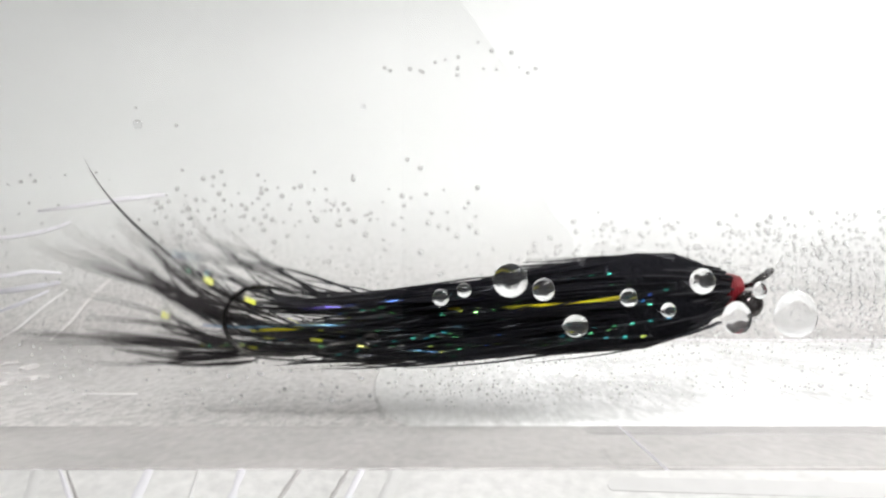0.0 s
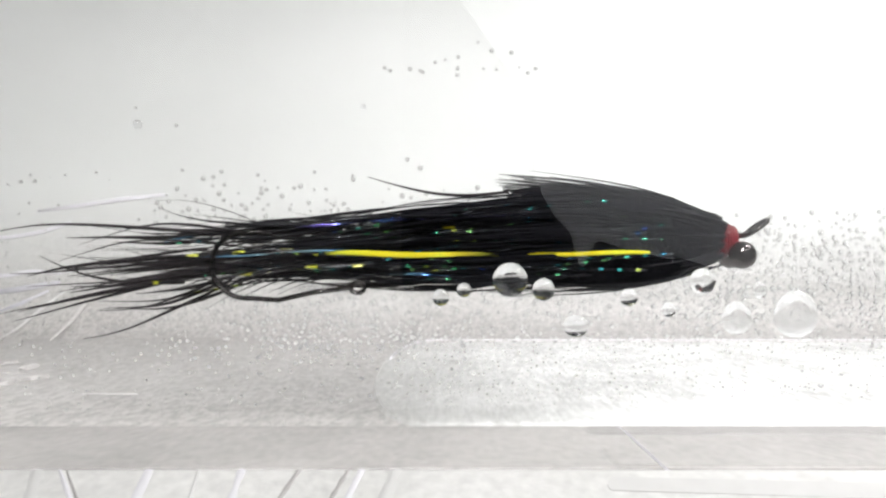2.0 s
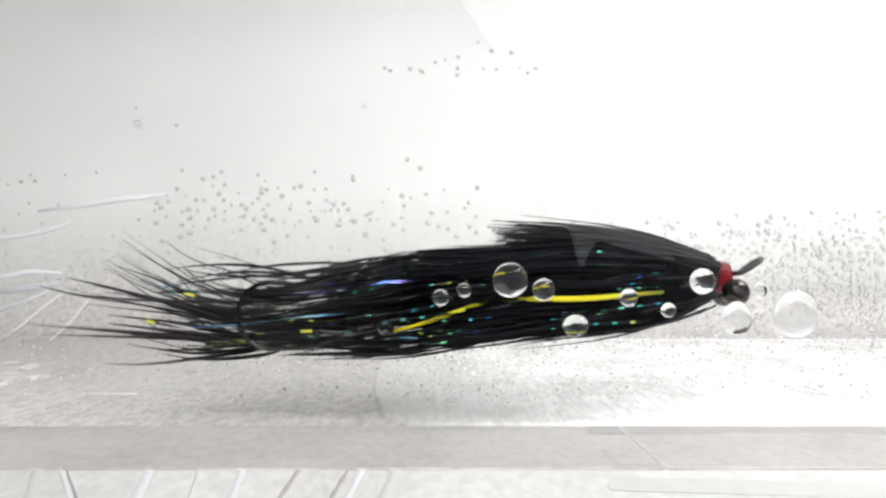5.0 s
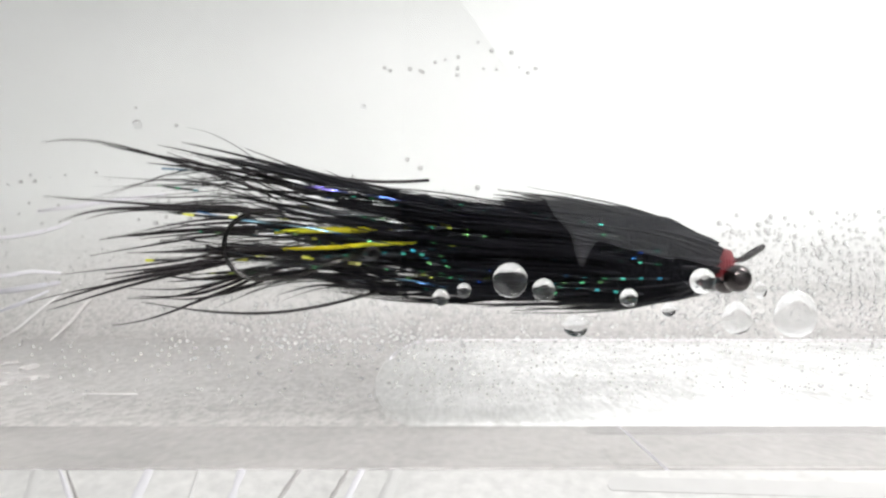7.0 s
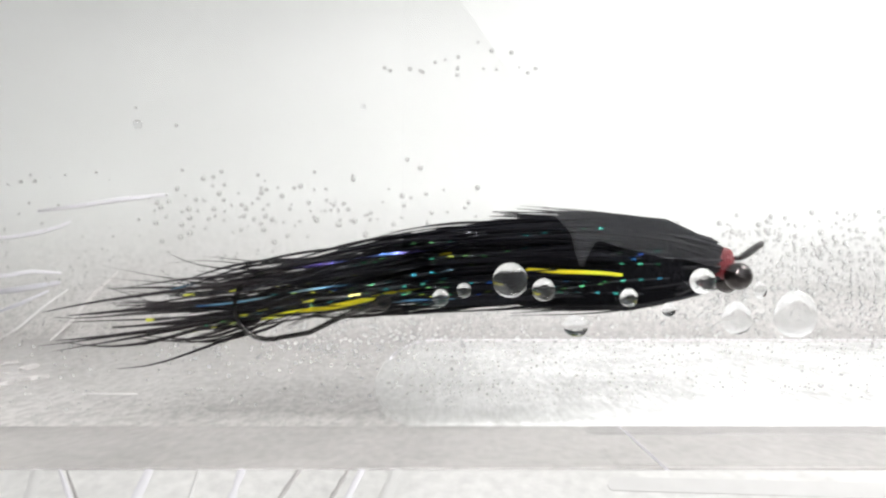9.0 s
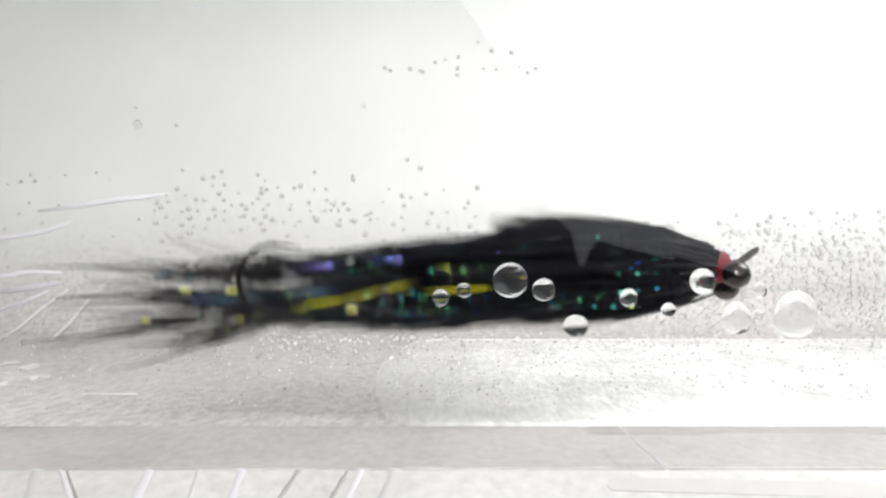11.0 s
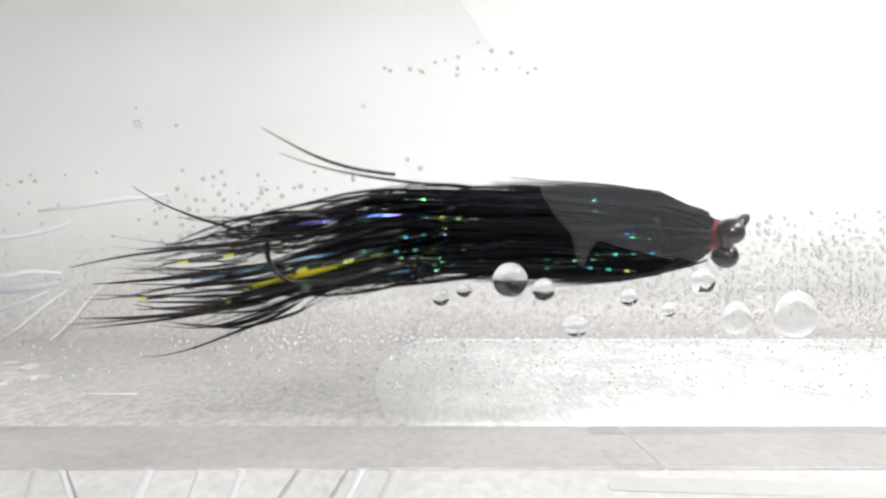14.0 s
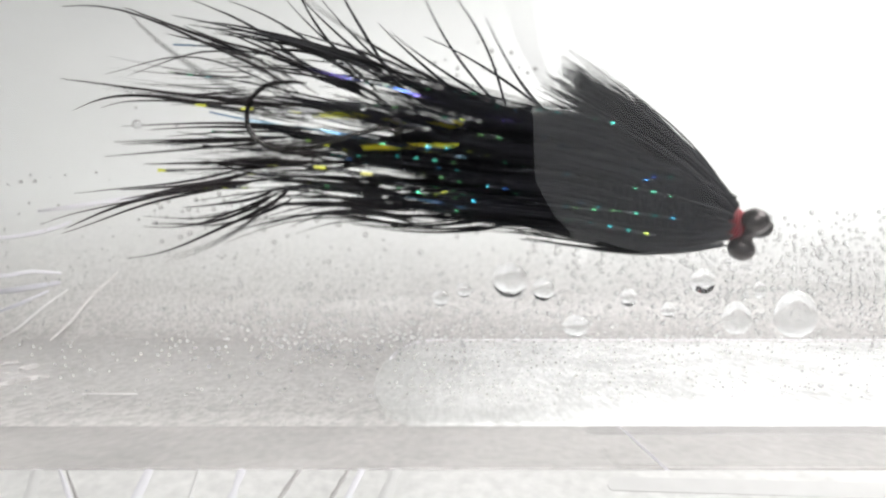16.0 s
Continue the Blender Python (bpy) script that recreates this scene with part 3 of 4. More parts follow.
moment(12.7, 1285, 420, 396, 50, 335, 356, 513, 412, 566, 465, 626, 525, 675, 566, 695)
moment(13.2, 1277, 396, 376, 48, 234, 275, 473, 291, 493, 343, 493, 396, 517, 444, 606)
moment(13.7, 1260, 432, 400, 46, 335, 356, 505, 343, 545, 351, 566, 404, 566, 444, 566)
moment(14.2, 1289, 351, 327, 50, 275, 291, 444, 323, 497, 343, 525, 384, 566, 404, 574)
moment(14.7, 1277, 351, 327, 51, 202, 242, 412, 210, 465, 250, 485, 343, 493, 323, 566)
moment(14.9, 1277, 396, 364, 50, 242, 291, 465, 263, 452, 250, 452, 263, 465, 283, 452)
moment(15.2, 1269, 360, 331, 52, 230, 271, 424, 250, 452, 210, 477, 222, 525, 242, 525)
moment(15.3, 1265, 339, 315, 54, 214, 222, 396, 210, 412, 222, 444, 242, 525, 242, 545)
moment(15.8, 1315, 347, 339, 60, 113, 182, 424, 101, 412, 89, 384, 89, 364, 81, 384)
SHAPES.sort(key=lambda s: s[0])


def along(shape, s, w):
    """A point of the dressing: s from 0 at the head to 5 at the tail station (past it straight on), w from -1 at the lower edge to 1 at the upper."""
    rows = shape["edges"]
    if s > 5:
        (u0, t0, l0), (u1, t1, l1) = rows[4], rows[5]
        f = s - 5
        mid, half = (t1 + l1) / 2 + ((t1 + l1) - (t0 + l0)) / 2 * f * 0.6, (l1 - t1) / 2
        u, top, low = u1 + (u1 - u0) * f, mid - half, mid + half
    else:
        j = min(int(s), 4)
        f = s - j
        p0, p1, p2, p3 = rows[max(j - 1, 0)], rows[j], rows[j + 1], rows[min(j + 2, 5)]
        u, top, low = [0.5 * (2 * b + (c - a) * f + (2 * a - 5 * b + 4 * c - d) * f * f + (3 * b - a - 3 * c + d) * f ** 3) for a, b, c, d in zip(p0, p1, p2, p3)]
    v = (top + low) / 2 - w * (low - top) / 2
    return Vector(((u - 784) * K, 0, MID_Z + (441 - v) * K))


def station(u):
    """How far down the dressing (in stations) the level u lies."""
    for j in range(5):
        if u >= STATIONS[j + 1]:
            return j + (STATIONS[j] - u) / (STATIONS[j] - STATIONS[j + 1])
    return 5 + (STATIONS[5] - u) / (STATIONS[4] - STATIONS[5])


def heading(a, b):
    """Pitch in degrees about y that turns -x towards the way from a to b."""
    d = b - a
    return math.degrees(math.atan2(d.z, -d.x))


def fly_pose(shape):
    u, top, low = shape["edges"][0]
    rise = math.degrees(math.atan2((top + low) / 2 - shape["loop"], 56))
    p = along(shape, 0, 0)
    return pose(p.x, 0, p.z) @ pose(0, 0, 0, 0, -(rise - 20) * 0.6, 0) @ pose(0, 0, 0, -shape["roll"], 0, 0)


fly = tagged(new("fishing_fly"), "black hair streamer fly with red head, metal eyes and flash strands", "fishing fly")
FOLLOW = []  # parts that swing on the fly: object, root s, root w, tip s, tip w, depth, turn


def fibre(rg, verts, faces, start, length, aim, sweep, radius, steps=9, sides=4, sway=0.0, belly=0.0):
    """One hair from start, trailing towards -x: aim and sweep are its slope and how far it curves (up/down, near/far)."""
    path, radii = [], []
    ph = rg.uniform(0, 6.28)
    for i in range(steps + 1):
        f = i / steps
        path.append(start + Vector((-length * f, length * (aim[1] * f + sweep[1] * f * f), length * (aim[0] * f + sweep[0] * f * f + sway * math.sin(ph + 5 * f) * f) + belly * 6.75 * f * (1 - f) ** 2)))
        radii.append(radius * (1.0 if f < 0.45 else max(0.18, 1 - (f - 0.45) * 1.45)))
    tube(path, radii, sides, verts, faces)


def hair_lock(seed, length, count, thick, wet, curve, radius, mat, fuzz=0.05, label="", name="hair_lock", shortest=0.5, belly=0.0):
    """A lock of wet hair: its fibres share one bend and draw together by the share wet towards the tip."""
    rg = random.Random(seed)
    verts, faces = [], []
    bend, side, wave = rg.gauss(curve, fuzz), rg.gauss(0, 0.04), rg.gauss(0, fuzz * 0.6)
    for i in range(count):
        q, y = rg.gauss(0, 1), rg.gauss(0, thick * 1.1)
        start = Vector((rg.uniform(-0.12, 0.02) * length, y, q * thick))
        fibre(rg, verts, faces, start, length * rg.uniform(shortest, 1.08), (-q * thick * wet / length + rg.gauss(0, fuzz * 0.35) - bend * 0.7, -y * wet / length + side),
              (bend + rg.gauss(0, fuzz * 0.35), rg.gauss(0, 0.03)), radius * rg.uniform(0.5, 1.2), sway=wave + rg.gauss(0, 0.006), belly=belly)
    return raw(name, verts, faces, mat, fly, label)


def core(name, length, profile, depth, label):
    """Dense underfur: a lofted, uneven, tapered body trailing from the origin towards -x."""
    verts, faces, n, segs = [], [], len(profile), 20
    for j, (f, h) in enumerate(profile):
        for k in range(segs):
            a = 2 * math.pi * k / segs
            wob = 1 + 0.10 * noise.noise(Vector((f * 6 + length * 300, math.cos(a) * 2, math.sin(a) * 2)))
            verts.append((-f * length, math.cos(a) * h * depth * wob, math.sin(a) * h * wob))
    for j in range(n - 1):
        faces += [(j * segs + k, (j + 1) * segs + k, (j + 1) * segs + (k + 1) % segs, j * segs + (k + 1) % segs) for k in range(segs)]
    faces += [tuple(range(segs)), tuple(reversed(range((n - 1) * segs, n * segs)))]
    return raw(name, verts, faces, UNDERFUR, fly, label)


def follow(ob, s0, w0, s1, w1, depth=0.0, turn=0.0, lead=None):
    FOLLOW.append((ob, s0, w0, s1, w1, depth, turn, lead))
    return ob


# head: thread wraps, dumbbell eyes, wire eye of the hook
bm = bmesh.new()
for i in range(9):
    f = i / 8
    r = (21 + 10 * math.sin(math.pi * (0.25 + f * 0.6))) * K
    ring = bmesh.ops.create_uvsphere(bm, u_segments=20, v_segments=8, radius=1.0)["verts"]
    for v in ring:
        v.co = Vector((v.co.x * 5.2 * K + (-34 + 44 * f) * K, v.co.y * r, v.co.z * r))
part("thread_wraps", bm, THREAD, fly, "glossy red tying thread")
for sy in (-1, 1):
    bm = bmesh.new()
    bmesh.ops.create_uvsphere(bm, u_segments=28, v_segments=18, radius=24 * K)
    for v in bm.verts:
        v.co.y *= 0.9
        if v.co.y * sy > 19 * K:
            v.co.y = sy * (19 * K + (abs(v.co.y) - 19 * K) * 0.35)
        v.co += Vector((15 * K, sy * 28 * K, -27 * K))
    part("eye", bm, EYE_METAL, fly, "dark shiny metal bead eye")
bm = bmesh.new()
bmesh.ops.create_cone(bm, segments=16, radius1=11 * K, radius2=11 * K, depth=60 * K, cap_ends=True, matrix=Matrix.Translation((15 * K, 0, -24 * K)) @ Matrix.Rotation(radians(90), 4, "X"))
part("eye_bar", bm, EYE_METAL, fly, "dark metal bar between the eyes")
loop = []
for i in range(25):
    a = radians(200 + 320 * i / 24 - 180)
    loop.append(Vector((51 * K - math.cos(a) * 19 * K, math.sin(a) * 14 * K, (20 - math.cos(a) * 13) * K)))
loop = [Vector((8 * K, 5 * K, 6 * K))] + loop + [Vector((8 * K, -5 * K, 6 * K))]
verts, faces = [], []
tube(loop, [4.6 * K] * len(loop), 8, verts, faces)
raw("hook_eye", verts, faces, HOOK_METAL, fly, "dark wire hook eye")

# underfur cores
follow(core("front_underfur", 380 * K, [(-0.02, 16 * K), (0.03, 34 * K), (0.10, 56 * K), (0.22, 73 * K), (0.40, 83 * K), (0.62, 82 * K), (0.82, 78 * K), (1.0, 66 * K), (1.08, 30 * K)], 0.75,
            "dense black underfur behind the head"), 0.14, 0, 2, 0)
follow(core("middle_underfur", 260 * K, [(-0.15, 40 * K), (0.0, 70 * K), (0.3, 70 * K), (0.6, 52 * K), (0.9, 32 * K), (1.1, 12 * K)], 0.7, "dense black underfur of the middle"), 1.85, 0, 3, 0)
follow(core("rear_underfur", 240 * K, [(-0.15, 18 * K), (0.0, 24 * K), (0.3, 15 * K), (0.65, 7 * K), (1.0, 2 * K)], 0.6, "thin black underfur of the rear"), 2.9, -0.1, 4, 0)

rg = random.Random(5)
# head collar: stiff hair laid back over the front, cut to one length
for i in range(9):
    w = -1 + 2 * i / 8
    for y in ((-1, 1) if abs(w) < 0.9 else (0,)):
        follow(hair_lock(100 + i * 2 + (y > 0), 350 * K, 46, 11 * K, -0.6, -0.09 * w, 2.4 * K, HAIR, 0.014, "stiff black collar hair", "collar_hair", 0.74, w * 11 * K),
               0.2, w * 0.6, 2.0, w * 0.75, y * 30 * K, y * 7.0)
for i in range(7):
    follow(hair_lock(140 + i, 335 * K, 70, 7 * K, -0.9, -0.13, 2.0 * K, HAIR, 0.012, "stiff black collar hair", "collar_hair", 0.78, 6 * K), 0.17, 0.55, 2, 0.9, (i - 3) * 12 * K, (i - 3) * 2.5, (0.74, 0.9, 1.0, 0.96, 1.03, 0.84, 0.68)[i])
# middle, rear and tail hair in overlapping locks; each lock is bowed, and rolls about its own line to follow the bend of the dressing
BOW = 0.15
BOWED = []  # object, root station, w, length in grid steps, depth, tilt of the bow, slide with the tail, phase


def bowed_lock(seed, length, count, thick, wet, radius, mat, label, fuzz, wave=0.012, bow=BOW):
    """A lock whose hairs share one bow: root and tip on the line, the middle lifted."""
    r = random.Random(seed)
    verts, faces = [], []
    for i in range(count):
        q, y = r.gauss(0, 1), r.gauss(0, thick)
        size = length * r.uniform(0.62, 1.06)
        lean, side, own, ph = r.gauss(0, fuzz), r.gauss(0, fuzz * 0.6), bow * r.uniform(0.75, 1.25), r.uniform(0, 6.28)
        curl = r.gauss(0, fuzz * 1.3)
        x0, n, path, radii = r.uniform(-0.06, 0.08) * length, 12, [], []
        thin = radius * r.uniform(0.55, 1.2)
        for k in range(n + 1):
            f = k / n
            path.append(Vector((-x0 - size * f, y * (1 - wet * f) + size * side * f,
                                q * thick * (1 - wet * f) + size * (4 * own * f * (1 - f) + lean * f + curl * f ** 3 + wave * math.sin(ph + 6.5 * f) * f))))
            radii.append(thin * min(1.0, 0.3 + f * 6, max(0.16, 1 - (f - 0.4) * 1.4)))
        tube(path, radii, 4, verts, faces)
    return raw("hair_lock", verts, faces, mat, fly, label)


def bowed(ob, u0, w, length, depth, tilt, slide, phase):
    BOWED.append((ob, station(u0), w, length, depth, tilt, slide, phase))


for i in range(22):
    w = -1 + 2 * i / 21
    size = rg.uniform(270, 370)
    bowed(bowed_lock(200 + i, size * K, 18, 11 * K, 0.3, 2.1 * K, BODY_HAIR, "long black middle hair", 0.018), rg.uniform(1010, 1130), w * 0.78, size, rg.uniform(-40, 40) * K, rg.uniform(-0.2, 0.2), 0, rg.uniform(0, 6.28))
for i in range(18):
    w = -1 + 2 * ((i * 7) % 18) / 17
    size = rg.uniform(260, 380)
    bowed(bowed_lock(250 + i, size * K, 10, 10 * K, 0.5, 2.2 * K, BODY_HAIR, "long black middle hair", 0.03), rg.uniform(780, 940), w * 0.84, size, rg.uniform(-40, 40) * K, rg.uniform(-0.35, 0.35), 0.1, rg.uniform(0, 6.28))
for i in range(15):
    w = (-0.92, -0.62, -0.2, 0.25, 0.62, 0.95)[i % 6] + rg.uniform(-0.14, 0.14)
    size = rg.uniform(250, 400)
    bowed(bowed_lock(300 + i, size * K, rg.choice((3, 4, 6)), 5.5 * K, 0.75, 3.1 * K, HAIR, "long black rear hair", 0.06, 0.034), rg.uniform(600, 760), w, size, rg.uniform(-36, 36) * K, rg.uniform(-0.5, 0.5), 0.35, rg.uniform(0, 6.28))
for i in range(13):
    w = (-0.95, -0.55, 0.0, 0.5, 0.95)[i % 5] + rg.uniform(-0.15, 0.15)
    size = rg.uniform(220, 390)
    bowed(bowed_lock(400 + i, size * K, rg.choice((2, 3, 4)), 5 * K, 0.8, 3.3 * K, HAIR_FINE, "loose black tail hair", 0.07, 0.042), rg.uniform(430, 560), w, size, rg.uniform(-34, 34) * K, rg.uniform(-0.6, 0.6), 1.0, rg.uniform(0, 6.28))
for i in range(8):
    size = rg.uniform(170, 300)
    bowed(bowed_lock(450 + i, size * K, 16, 12 * K, 0.2, 0.9 * K, HAIR_FINE, "wisp of fine dark underfur", 0.09, 0.02), rg.uniform(420, 760), rg.uniform(-0.9, 0.9), size, rg.uniform(-34, 34) * K, rg.uniform(-0.6, 0.6), 0.5, rg.uniform(0, 6.28))

# where the tail's tips reach to, as it gathers and stretches
REACH = {0.0: 30, 0.5: 80, 1.0: 40, 1.5: 0, 2.0: 10, 2.5: 100, 3.0: 80, 3.5: 150, 4.0: 110, 6.5: 110, 7.0: 100, 8.0: 110, 9.0: 120, 11.5: 80, 12.0: 130, 12.5: 240, 13.0: 80,
         13.5: 50, 14.0: 200, 14.5: 90, 15.0: 240, 15.5: 220, 16.0: 110}


def eased(table, t):
    """The table's values at the time t, straight between its rows."""
    ts = sorted(table)
    if t <= ts[0] or t >= ts[-1]:
        return table[ts[0] if t <= ts[0] else ts[-1]]
    j = next(k for k in range(len(ts)) if ts[k] >= t)
    f = (t - ts[j - 1]) / (ts[j] - ts[j - 1])
    a, b = table[ts[j - 1]], table[ts[j]]
    return a + (b - a) * f if isinstance(a, (int, float)) else tuple(p + (q - p) * f for p, q in zip(a, b))


def guided(table, t, shape, free):
    """The table's line at t; between its rows it keeps its place across the dressing, no further out than the share free."""
    if t in table:
        return table[t]
    by_time = dict(SHAPES)

    def share(row, sh):
        got = []
        for u, v in (row[:2], row[2:]):
            m = along(sh, station(u), 0).z
            got += [u, (MID_Z + (441 - v) * K - m) / max(along(sh, station(u), 1).z - m, 8 * K)]
        return got
    held = eased({k: tuple(share(row, by_time[k])) for k, row in table.items()}, t)
    line_at = []
    for u, w in (held[:2], held[2:]):
        p = along(shape, station(u), max(-free, min(free, w)))
        line_at += [u, 441 - (p.z - MID_Z) / K]
    return line_at


# flash strands, flat film that twists along its way
FILM = {"gold_flash_film": "gold film flash strand", "gold_barred_film": "gold film flash strand with bars", "pearl_flash_film": "blue-green film flash strand with dashes",
        "blue_flash_film": "blue film flash strand", "violet_flash_film": "violet film flash strand"}


def flash(seed, length, width, mat, turns=1.0, bow=0.0):
    r = random.Random(seed)
    verts, faces, path, tw = [], [], [], []
    a, b, c = r.uniform(-0.03, 0.03), r.uniform(-0.05, 0.05), r.uniform(0, 6.28)
    for i in range(41):
        f = i / 40
        if bow:
            path.append(Vector((-length * (f - 0.5), bow * (2 * f - 1) ** 2, length * 0.004 * math.sin(9 * f + c))))
            tw.append(0.25 + turns * math.sin(4 * f + c))
        else:
            path.append(Vector((-length * f, -abs(0.02 * length * math.sin(3 * f)), length * (a * f + b * f * f + 0.006 * math.sin(9 * f + c)))))
            tw.append(c + turns * 2.2 * math.sin(r.uniform(4.8, 5.2) * f + c) + turns * 1.6 * f)
    tube(path, [width * (0.55 + 0.45 * math.sin(math.pi * i / 40)) for i in range(41)] if bow else [width] * 41, 6, verts, faces, 0.16, tw)
    return raw("flash_strand", verts, faces, mat, fly, FILM[mat.name], False)


for i in range(30):
    mat = (PEARL, PEARL, SHEEN, PEARL, VIOLET, PEARL)[i % 6]
    s0 = rg.choice((0.7, 0.9, 1.2, 1.6, 2.0, 2.4, 2.8))
    w = rg.uniform(-0.7, 0.75)
    mat = PEARL if s0 < 1.3 else mat
    follow(flash(500 + i, rg.uniform(300, 460) * K, rg.choice((1.5, 1.9, 2.3)) * K, mat), s0, w, s0 + 1.6, w * 0.9, -rg.uniform(60, 74) * K, 0)
for i, (s0, w) in enumerate(((2.3, 0.35), (2.9, -0.35), (3.4, 0.15), (3.7, -0.5))):
    follow(flash(560 + i, (300, 260, 230, 200)[i] * K, 2.6 * K, GOLD_BARS, 0.4), s0, w, s0 + 1.4, w, -(56 + 3 * i) * K, 0)

# two broad gold strands that show where they come to the surface: streak from front to rear
STREAK_UPPER = {0.0: (1068, 532, 932, 545), 0.5: (650, 575, 540, 615), 1.0: (1038, 429, 786, 453), 1.2: (1136, 460, 796, 480), 1.5: (1000, 388, 670, 394), 2.0: (900, 452, 555, 448),
                2.5: (476, 534, 250, 530), 3.0: (900, 487, 562, 481), 3.5: (1200, 462, 1048, 462), 4.0: (1151, 513, 1016, 513), 6.5: (1108, 450, 810, 445), 7.0: (690, 404, 570, 408), 7.5: (990, 500, 978, 500),
                8.0: (1000, 537, 650, 564), 8.5: (881, 456, 751, 470), 9.0: (692, 521, 516, 556), 11.5: (716, 424, 621, 434), 12.0: (643, 475, 440, 494), 12.5: (584, 529, 408, 556),
                13.0: (432, 560, 203, 643), 14.0: (597, 470, 516, 490), 14.5: (690, 373, 620, 388), 15.0: (995, 338, 697, 305), 15.5: (597, 286, 476, 293), 16.0: (700, 215, 690, 214)}
STREAK_LOWER = {0.0: (600, 570, 520, 580), 1.0: (900, 470, 800, 476), 1.5: (1068, 461, 720, 474), 2.0: (1120, 447, 960, 450), 3.0: (420, 500, 170, 510), 3.5: (900, 480, 888, 480), 7.0: (690, 432, 537, 440),
                8.0: (560, 560, 480, 575), 8.5: (1103, 510, 981, 513), 11.5: (800, 460, 788, 460), 12.5: (760, 525, 690, 532), 13.0: (616, 492, 500, 513), 14.0: (800, 440, 788, 441), 14.5: (560, 440, 500, 455),
                15.0: (640, 330, 560, 325), 16.0: (760, 260, 748, 260)}
STREAKS = [(flash(570, 290 * K, 5.0 * K, GOLD, 0.3, 40 * K), 290, STREAK_UPPER), (flash(573, 240 * K, 3.8 * K, GOLD, 0.3, 40 * K), 240, STREAK_LOWER)]

# single strays that lift off the dressing: at some times root and tip stand apart from the rest
STRAYS = []
for seed, length, s0, w, s1, apart in (
        (31, 440, 1.9, 0.8, 4.0, {12.0: (900, 360, 430, 300), 13.5: (950, 325, 530, 190), 14.0: (930, 330, 480, 262), 14.5: (905, 268, 450, 205), 15.0: (880, 240, 540, 160), 16.0: (880, 190, 560, -10)}),
        (32, 300, 3.1, 0.8, 4.6, {0.0: (370, 500, 190, 320), 4.0: (430, 520, 240, 350), 12.5: (440, 520, 245, 408), 13.5: (640, 345, 320, 205), 14.0: (520, 425, 290, 345), 15.0: (590, 270, 300, 185), 16.0: (470, 190, 235, 20)}),
        (33, 250, 2.6, 0.85, 3.8, {1.5: (690, 336, 440, 306), 2.0: (900, 340, 740, 325), 11.3: (720, 325, 520, 272), 14.0: (700, 310, 480, 235), 16.0: (1000, 200, 945, 65)}),
        (34, 420, 2.2, -0.5, 4.2, {1.0: (800, 566, 390, 600), 6.5: (560, 500, 220, 640), 7.0: (670, 515, 255, 540), 13.5: (640, 500, 230, 514), 15.5: (760, 385, 430, 420)}),
        (35, 330, 2.0, 0.85, 3.6, {7.0: (760, 320, 400, 262), 12.0: (850, 376, 560, 322), 15.0: (640, 250, 380, 100), 16.0: (800, 180, 560, 20)}),
        (36, 260, 3.6, -0.6, 4.9, {2.0: (330, 500, 10, 445), 3.0: (330, 560, 90, 605), 9.0: (370, 575, 130, 605), 16.0: (520, 330, 300, 460)})):
    r = random.Random(seed)
    verts, faces = [], []
    fibre(r, verts, faces, Vector((0, 0, 0)), length * K, (-0.24, 0), (0.24, 0.02), 2.8 * K, 16, 6, 0.015)
    STRAYS.append((raw("stray_hair", verts, faces, HAIR_FINE, fly, "single long stray hair"), s0, w, s1, apart))

# hairs of the back that lie flat until the fly is let sink at the end and then stand up
for i in range(14):
    r = random.Random(700 + i)
    root = 1010 - 34 * i + r.uniform(-14, 14)
    size, rise = r.uniform(230, 330), r.uniform(0.5, 1.15) * (1 if i < 11 else 0.7)
    foot = 215 - 6 * i + r.uniform(-8, 25)
    tip = (root - size * math.cos(rise), foot - size * math.sin(rise))
    verts, faces = [], []
    bend = r.choice((-0.22, 0.16, 0.24))
    fibre(r, verts, faces, Vector((0, 0, 0)), size * K, (-bend, 0), (bend, r.uniform(-0.05, 0.05)), r.uniform(2.3, 3.2) * K, 14, 5, 0.012)
    s0 = station(root)
    STRAYS.append((raw("stray_hair", verts, faces, HAIR, fly, "single long stray hair"), s0, r.uniform(0.35, 0.8), s0 + 1.3,
                   {15.8: (root, foot - 12, root - size * math.cos(rise * 0.6), foot - 12 - size * math.sin(rise * 0.6)), 16.0: (root, foot, *tip)}))

# trailing hook: eye, shank, round bend, barbed point
hook = [Vector((0, 0, 0)), Vector((-60 * K, 0, -6 * K)), Vector((-120 * K, 0, -18 * K)), Vector((-165 * K, 0, -14 * K))]
for i in range(1, 13):
    a = radians(-80 - 15.5 * i)
    hook.append(Vector((-172 * K + math.cos(a) * 58 * K, 0, 42 * K + math.sin(a) * 56 * K)))
hook += [Vector((-150 * K, 0, 96 * K)), Vector((-122 * K, 0, 90 * K))]
ring = [Vector((12 * K + math.cos(radians(180 + 36 * i)) * 12 * K, 0, math.sin(radians(180 + 36 * i)) * 9 * K)) for i in range(11)]
verts, faces = [], []
tube(hook, [4.3 * K] * (len(hook) - 2) + [3.4 * K, 0.7 * K], 8, verts, faces)
tube(ring, [4.3 * K] * 11, 8, verts, faces)
trailing_hook = raw("trailing_hook", verts, faces, HOOK_METAL, fly, "dark wire trailing hook")
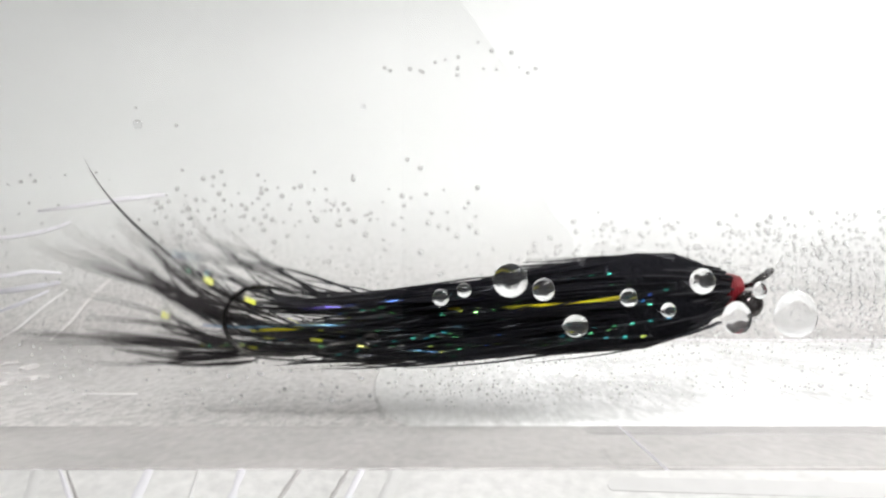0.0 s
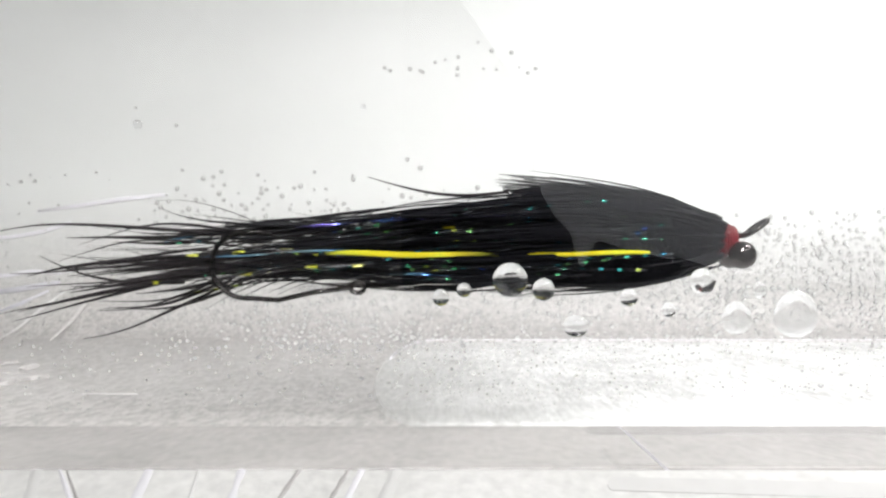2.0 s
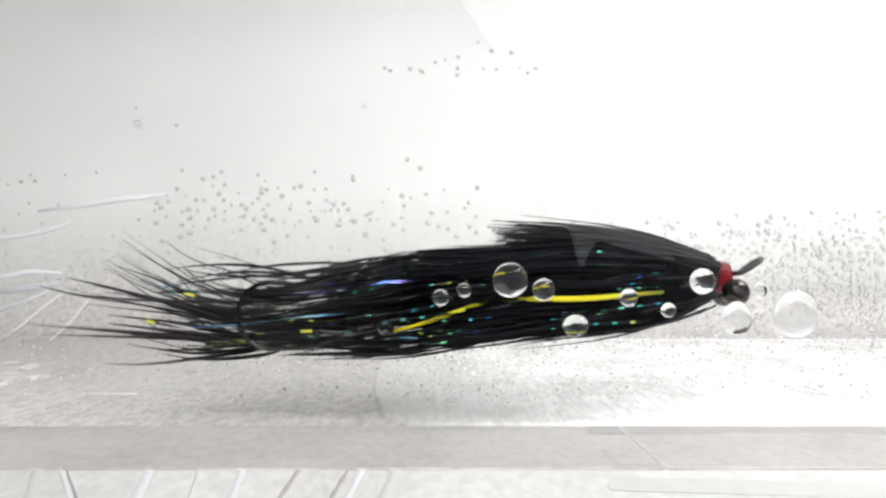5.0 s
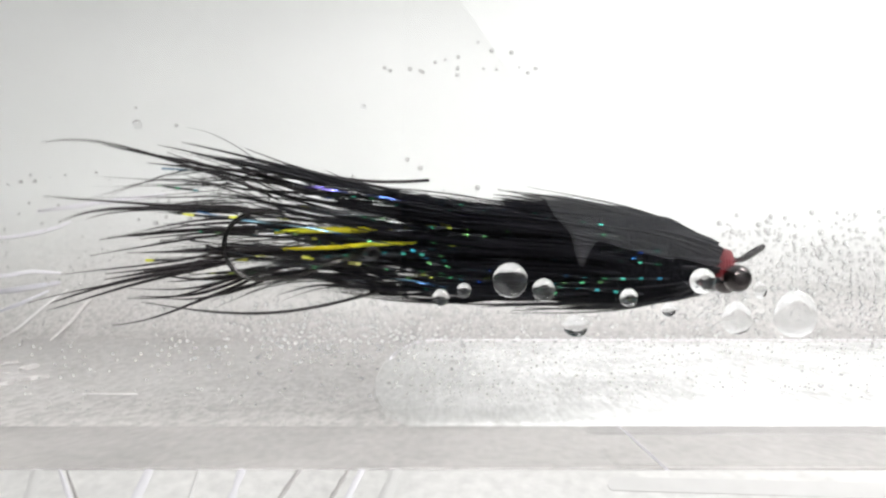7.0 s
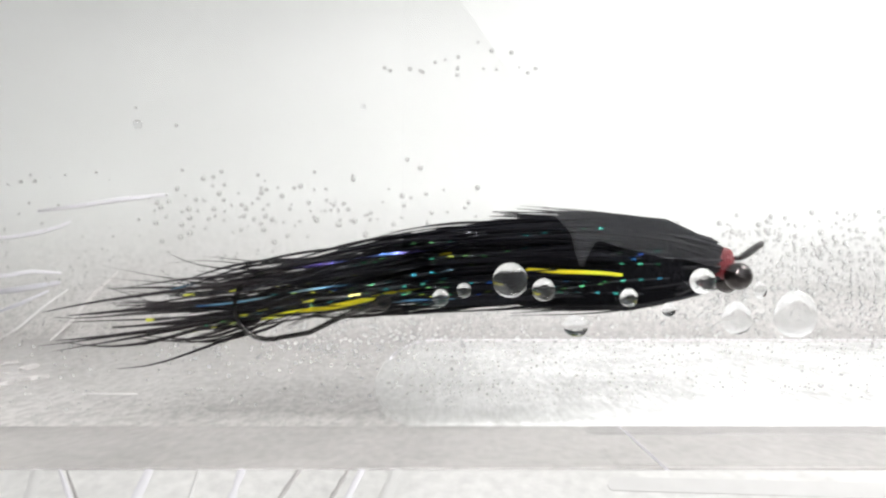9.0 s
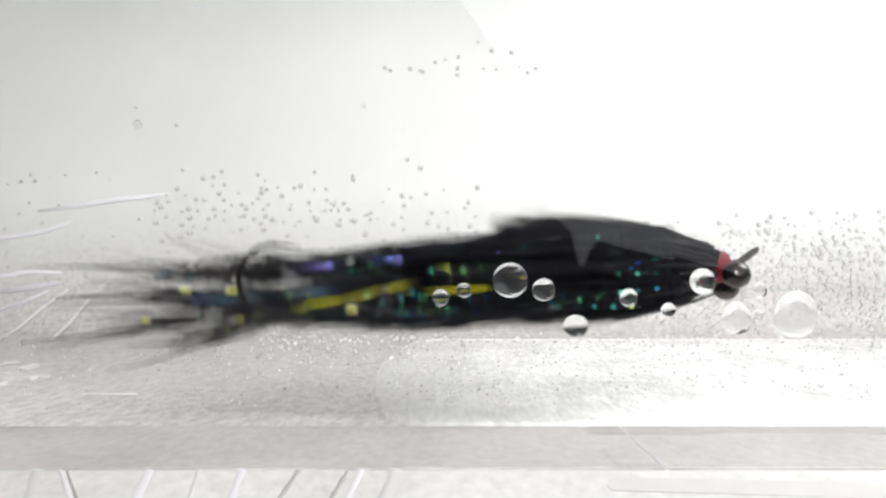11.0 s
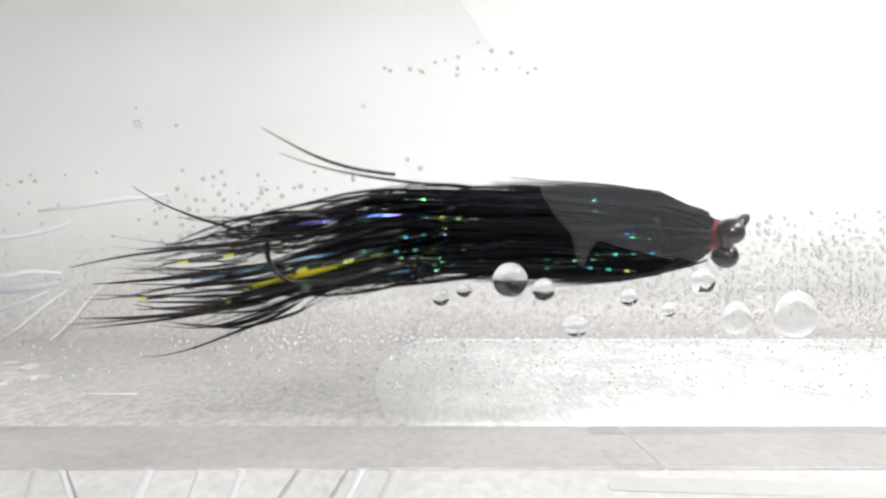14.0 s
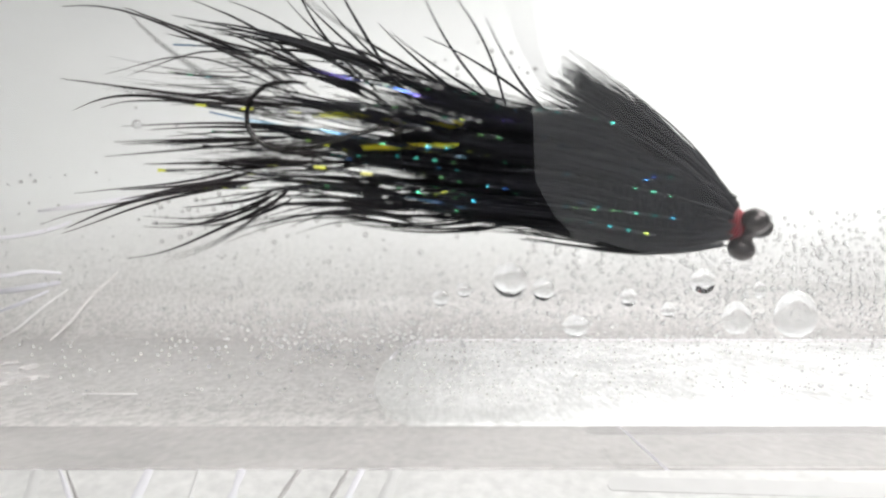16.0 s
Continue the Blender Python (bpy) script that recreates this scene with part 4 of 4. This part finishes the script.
# outermost point of its bend, then its eye
HOOK_AT = {0.0: (400, 570, 640, 600), 0.5: (480, 600, 690, 560), 1.0: (362, 488, 600, 505), 1.5: (335, 370, 590, 400), 2.0: (378, 470, 640, 512), 2.5: (425, 545, 640, 575), 3.0: (362, 470, 600, 500),
           3.5: (440, 420, 650, 440), 4.0: (435, 570, 650, 590), 6.5: (405, 445, 630, 420), 7.0: (400, 445, 620, 450), 7.5: (400, 530, 620, 540), 8.0: (400, 578, 620, 570), 8.5: (400, 520, 620, 530), 9.0: (420, 556, 640, 540), 9.2: (416, 475, 610, 500), 11.3: (428, 380, 640, 400),
           11.5: (451, 440, 680, 470), 12.0: (467, 502, 690, 515), 12.5: (421, 556, 640, 560), 13.0: (378, 473, 600, 440), 13.5: (419, 427, 640, 440), 14.0: (475, 446, 690, 465), 14.5: (394, 459, 620, 450),
           15.0: (454, 338, 680, 355), 15.5: (480, 300, 695, 345)}
HOOK_END = {15.5: (480, 300, 695, 345), 15.8: (468, 235, 690, 265), 16.0: (440, 216, 670, 225)}


def at(u, v):
    return Vector(((u - 784) * K, 0, MID_Z + (441 - v) * K))


def motions():
    walk(fly, [(t, fly_pose(s)) for t, s in SHAPES])
    for ob, s0, w0, s1, w1, depth, turn, lead in FOLLOW:
        rows = []
        for t, s in SHAPES:
            a, b = along(s, s0, w0), along(s, s1, w1)
            if lead is not None:
                b = along(s, s1, 0) + (at(930, s["collar"] + 16) - along(s, s1, 0)) * lead
            m = pose(a.x, depth, a.z) @ pose(0, 0, 0, 0, heading(a, b), turn)
            rows.append((t, fly_pose(s).inverted() @ m))
        walk(ob, rows)
    for ob, s0, w, length, depth, tilt, slide, phase in BOWED:
        rows = []
        hold = 0.6 if s0 > 3.2 else 0.85
        far = station(along(SHAPES[0][1], s0, 0).x / K + 784 - length)
        for t, s in SHAPES:
            stir = w + 0.16 * (s0 > 3) * math.sin(phase + 2.1 * t) * (1 if abs(w) < 0.8 else 0.4)
            shift = Vector(((eased(REACH, t) - 110) * 0.7 * slide * K, 0, 0))
            a, b = along(s, s0, w * hold) + shift, along(s, far, stir) + shift
            mid = along(s, (s0 + far) / 2, (w * hold + stir) / 2) + shift
            lift = (mid - (a + b) / 2).z / max((b - a).length, 1e-6) / BOW + tilt
            rock = math.degrees(math.acos(max(-0.66, min(0.66, lift))))
            m = pose(a.x, depth, a.z) @ pose(0, 0, 0, 0, heading(a, b), 0) @ pose(0, 0, 0, rock if depth < 0 else -rock, 0, 0)
            rows.append((t, fly_pose(s).inverted() @ m))
        walk(ob, rows)
    for ob, length, table in STREAKS:
        rows = []
        for t, s in SHAPES:
            u0, v0, u1, v1 = guided(table, t, s, 0.7)
            a, b = at(u0, v0), at(u1, v1)
            mid, share = (a + b) / 2, min(1.0, (b - a).length / K / length)
            mean = (u0 + u1) / 2
            skin = 44 + 34 * max(0.0, min(1.0, (mean - 550) / 350)) - 30 * max(0.0, (mean - 1000) / 200) + 40 * share * share - 32 * max(0.0, 1 - 8 * share)
            k = 1 - skin * K / 0.1234  # nearer to the viewer than the fly's middle
            m = pose(mid.x * k, -skin * K, MID_Z + (mid.z - MID_Z) * k) @ pose(0, 0, 0, 0, heading(a, b), 0)
            rows.append((t, fly_pose(s).inverted() @ m))
        walk(ob, rows)
    rows = []
    for t, s in SHAPES:
        bu, bv, eu, ev = guided(HOOK_END if t > 15.5 else HOOK_AT, t, s, 0.5)
        tip, eye = at(bu, bv), at(eu, ev)
        turn = pose(0, 0, 0, 0, heading(eye, tip) - 10.35, 0)
        k = 1 - 70 * K / 0.1234
        m = pose(tip.x * k, -70 * K, MID_Z + (tip.z - MID_Z) * k) @ turn @ pose(230 * K, 0, -42 * K)
        rows.append((t, fly_pose(s).inverted() @ m))
    walk(trailing_hook, rows)
    for ob, s0, w, s1, apart in STRAYS:
        rows = []
        for t, s in SHAPES:
            a, b = along(s, s0, w), along(s, s1, w)
            if t in apart:
                u0, v0, u1, v1 = apart[t]
                a, b = at(u0, v0), at(u1, v1)
            rows.append((t, fly_pose(s).inverted() @ pose(a.x, 0, a.z) @ pose(0, 0, 0, 0, heading(a, b), 0)))
        walk(ob, rows)


motions()
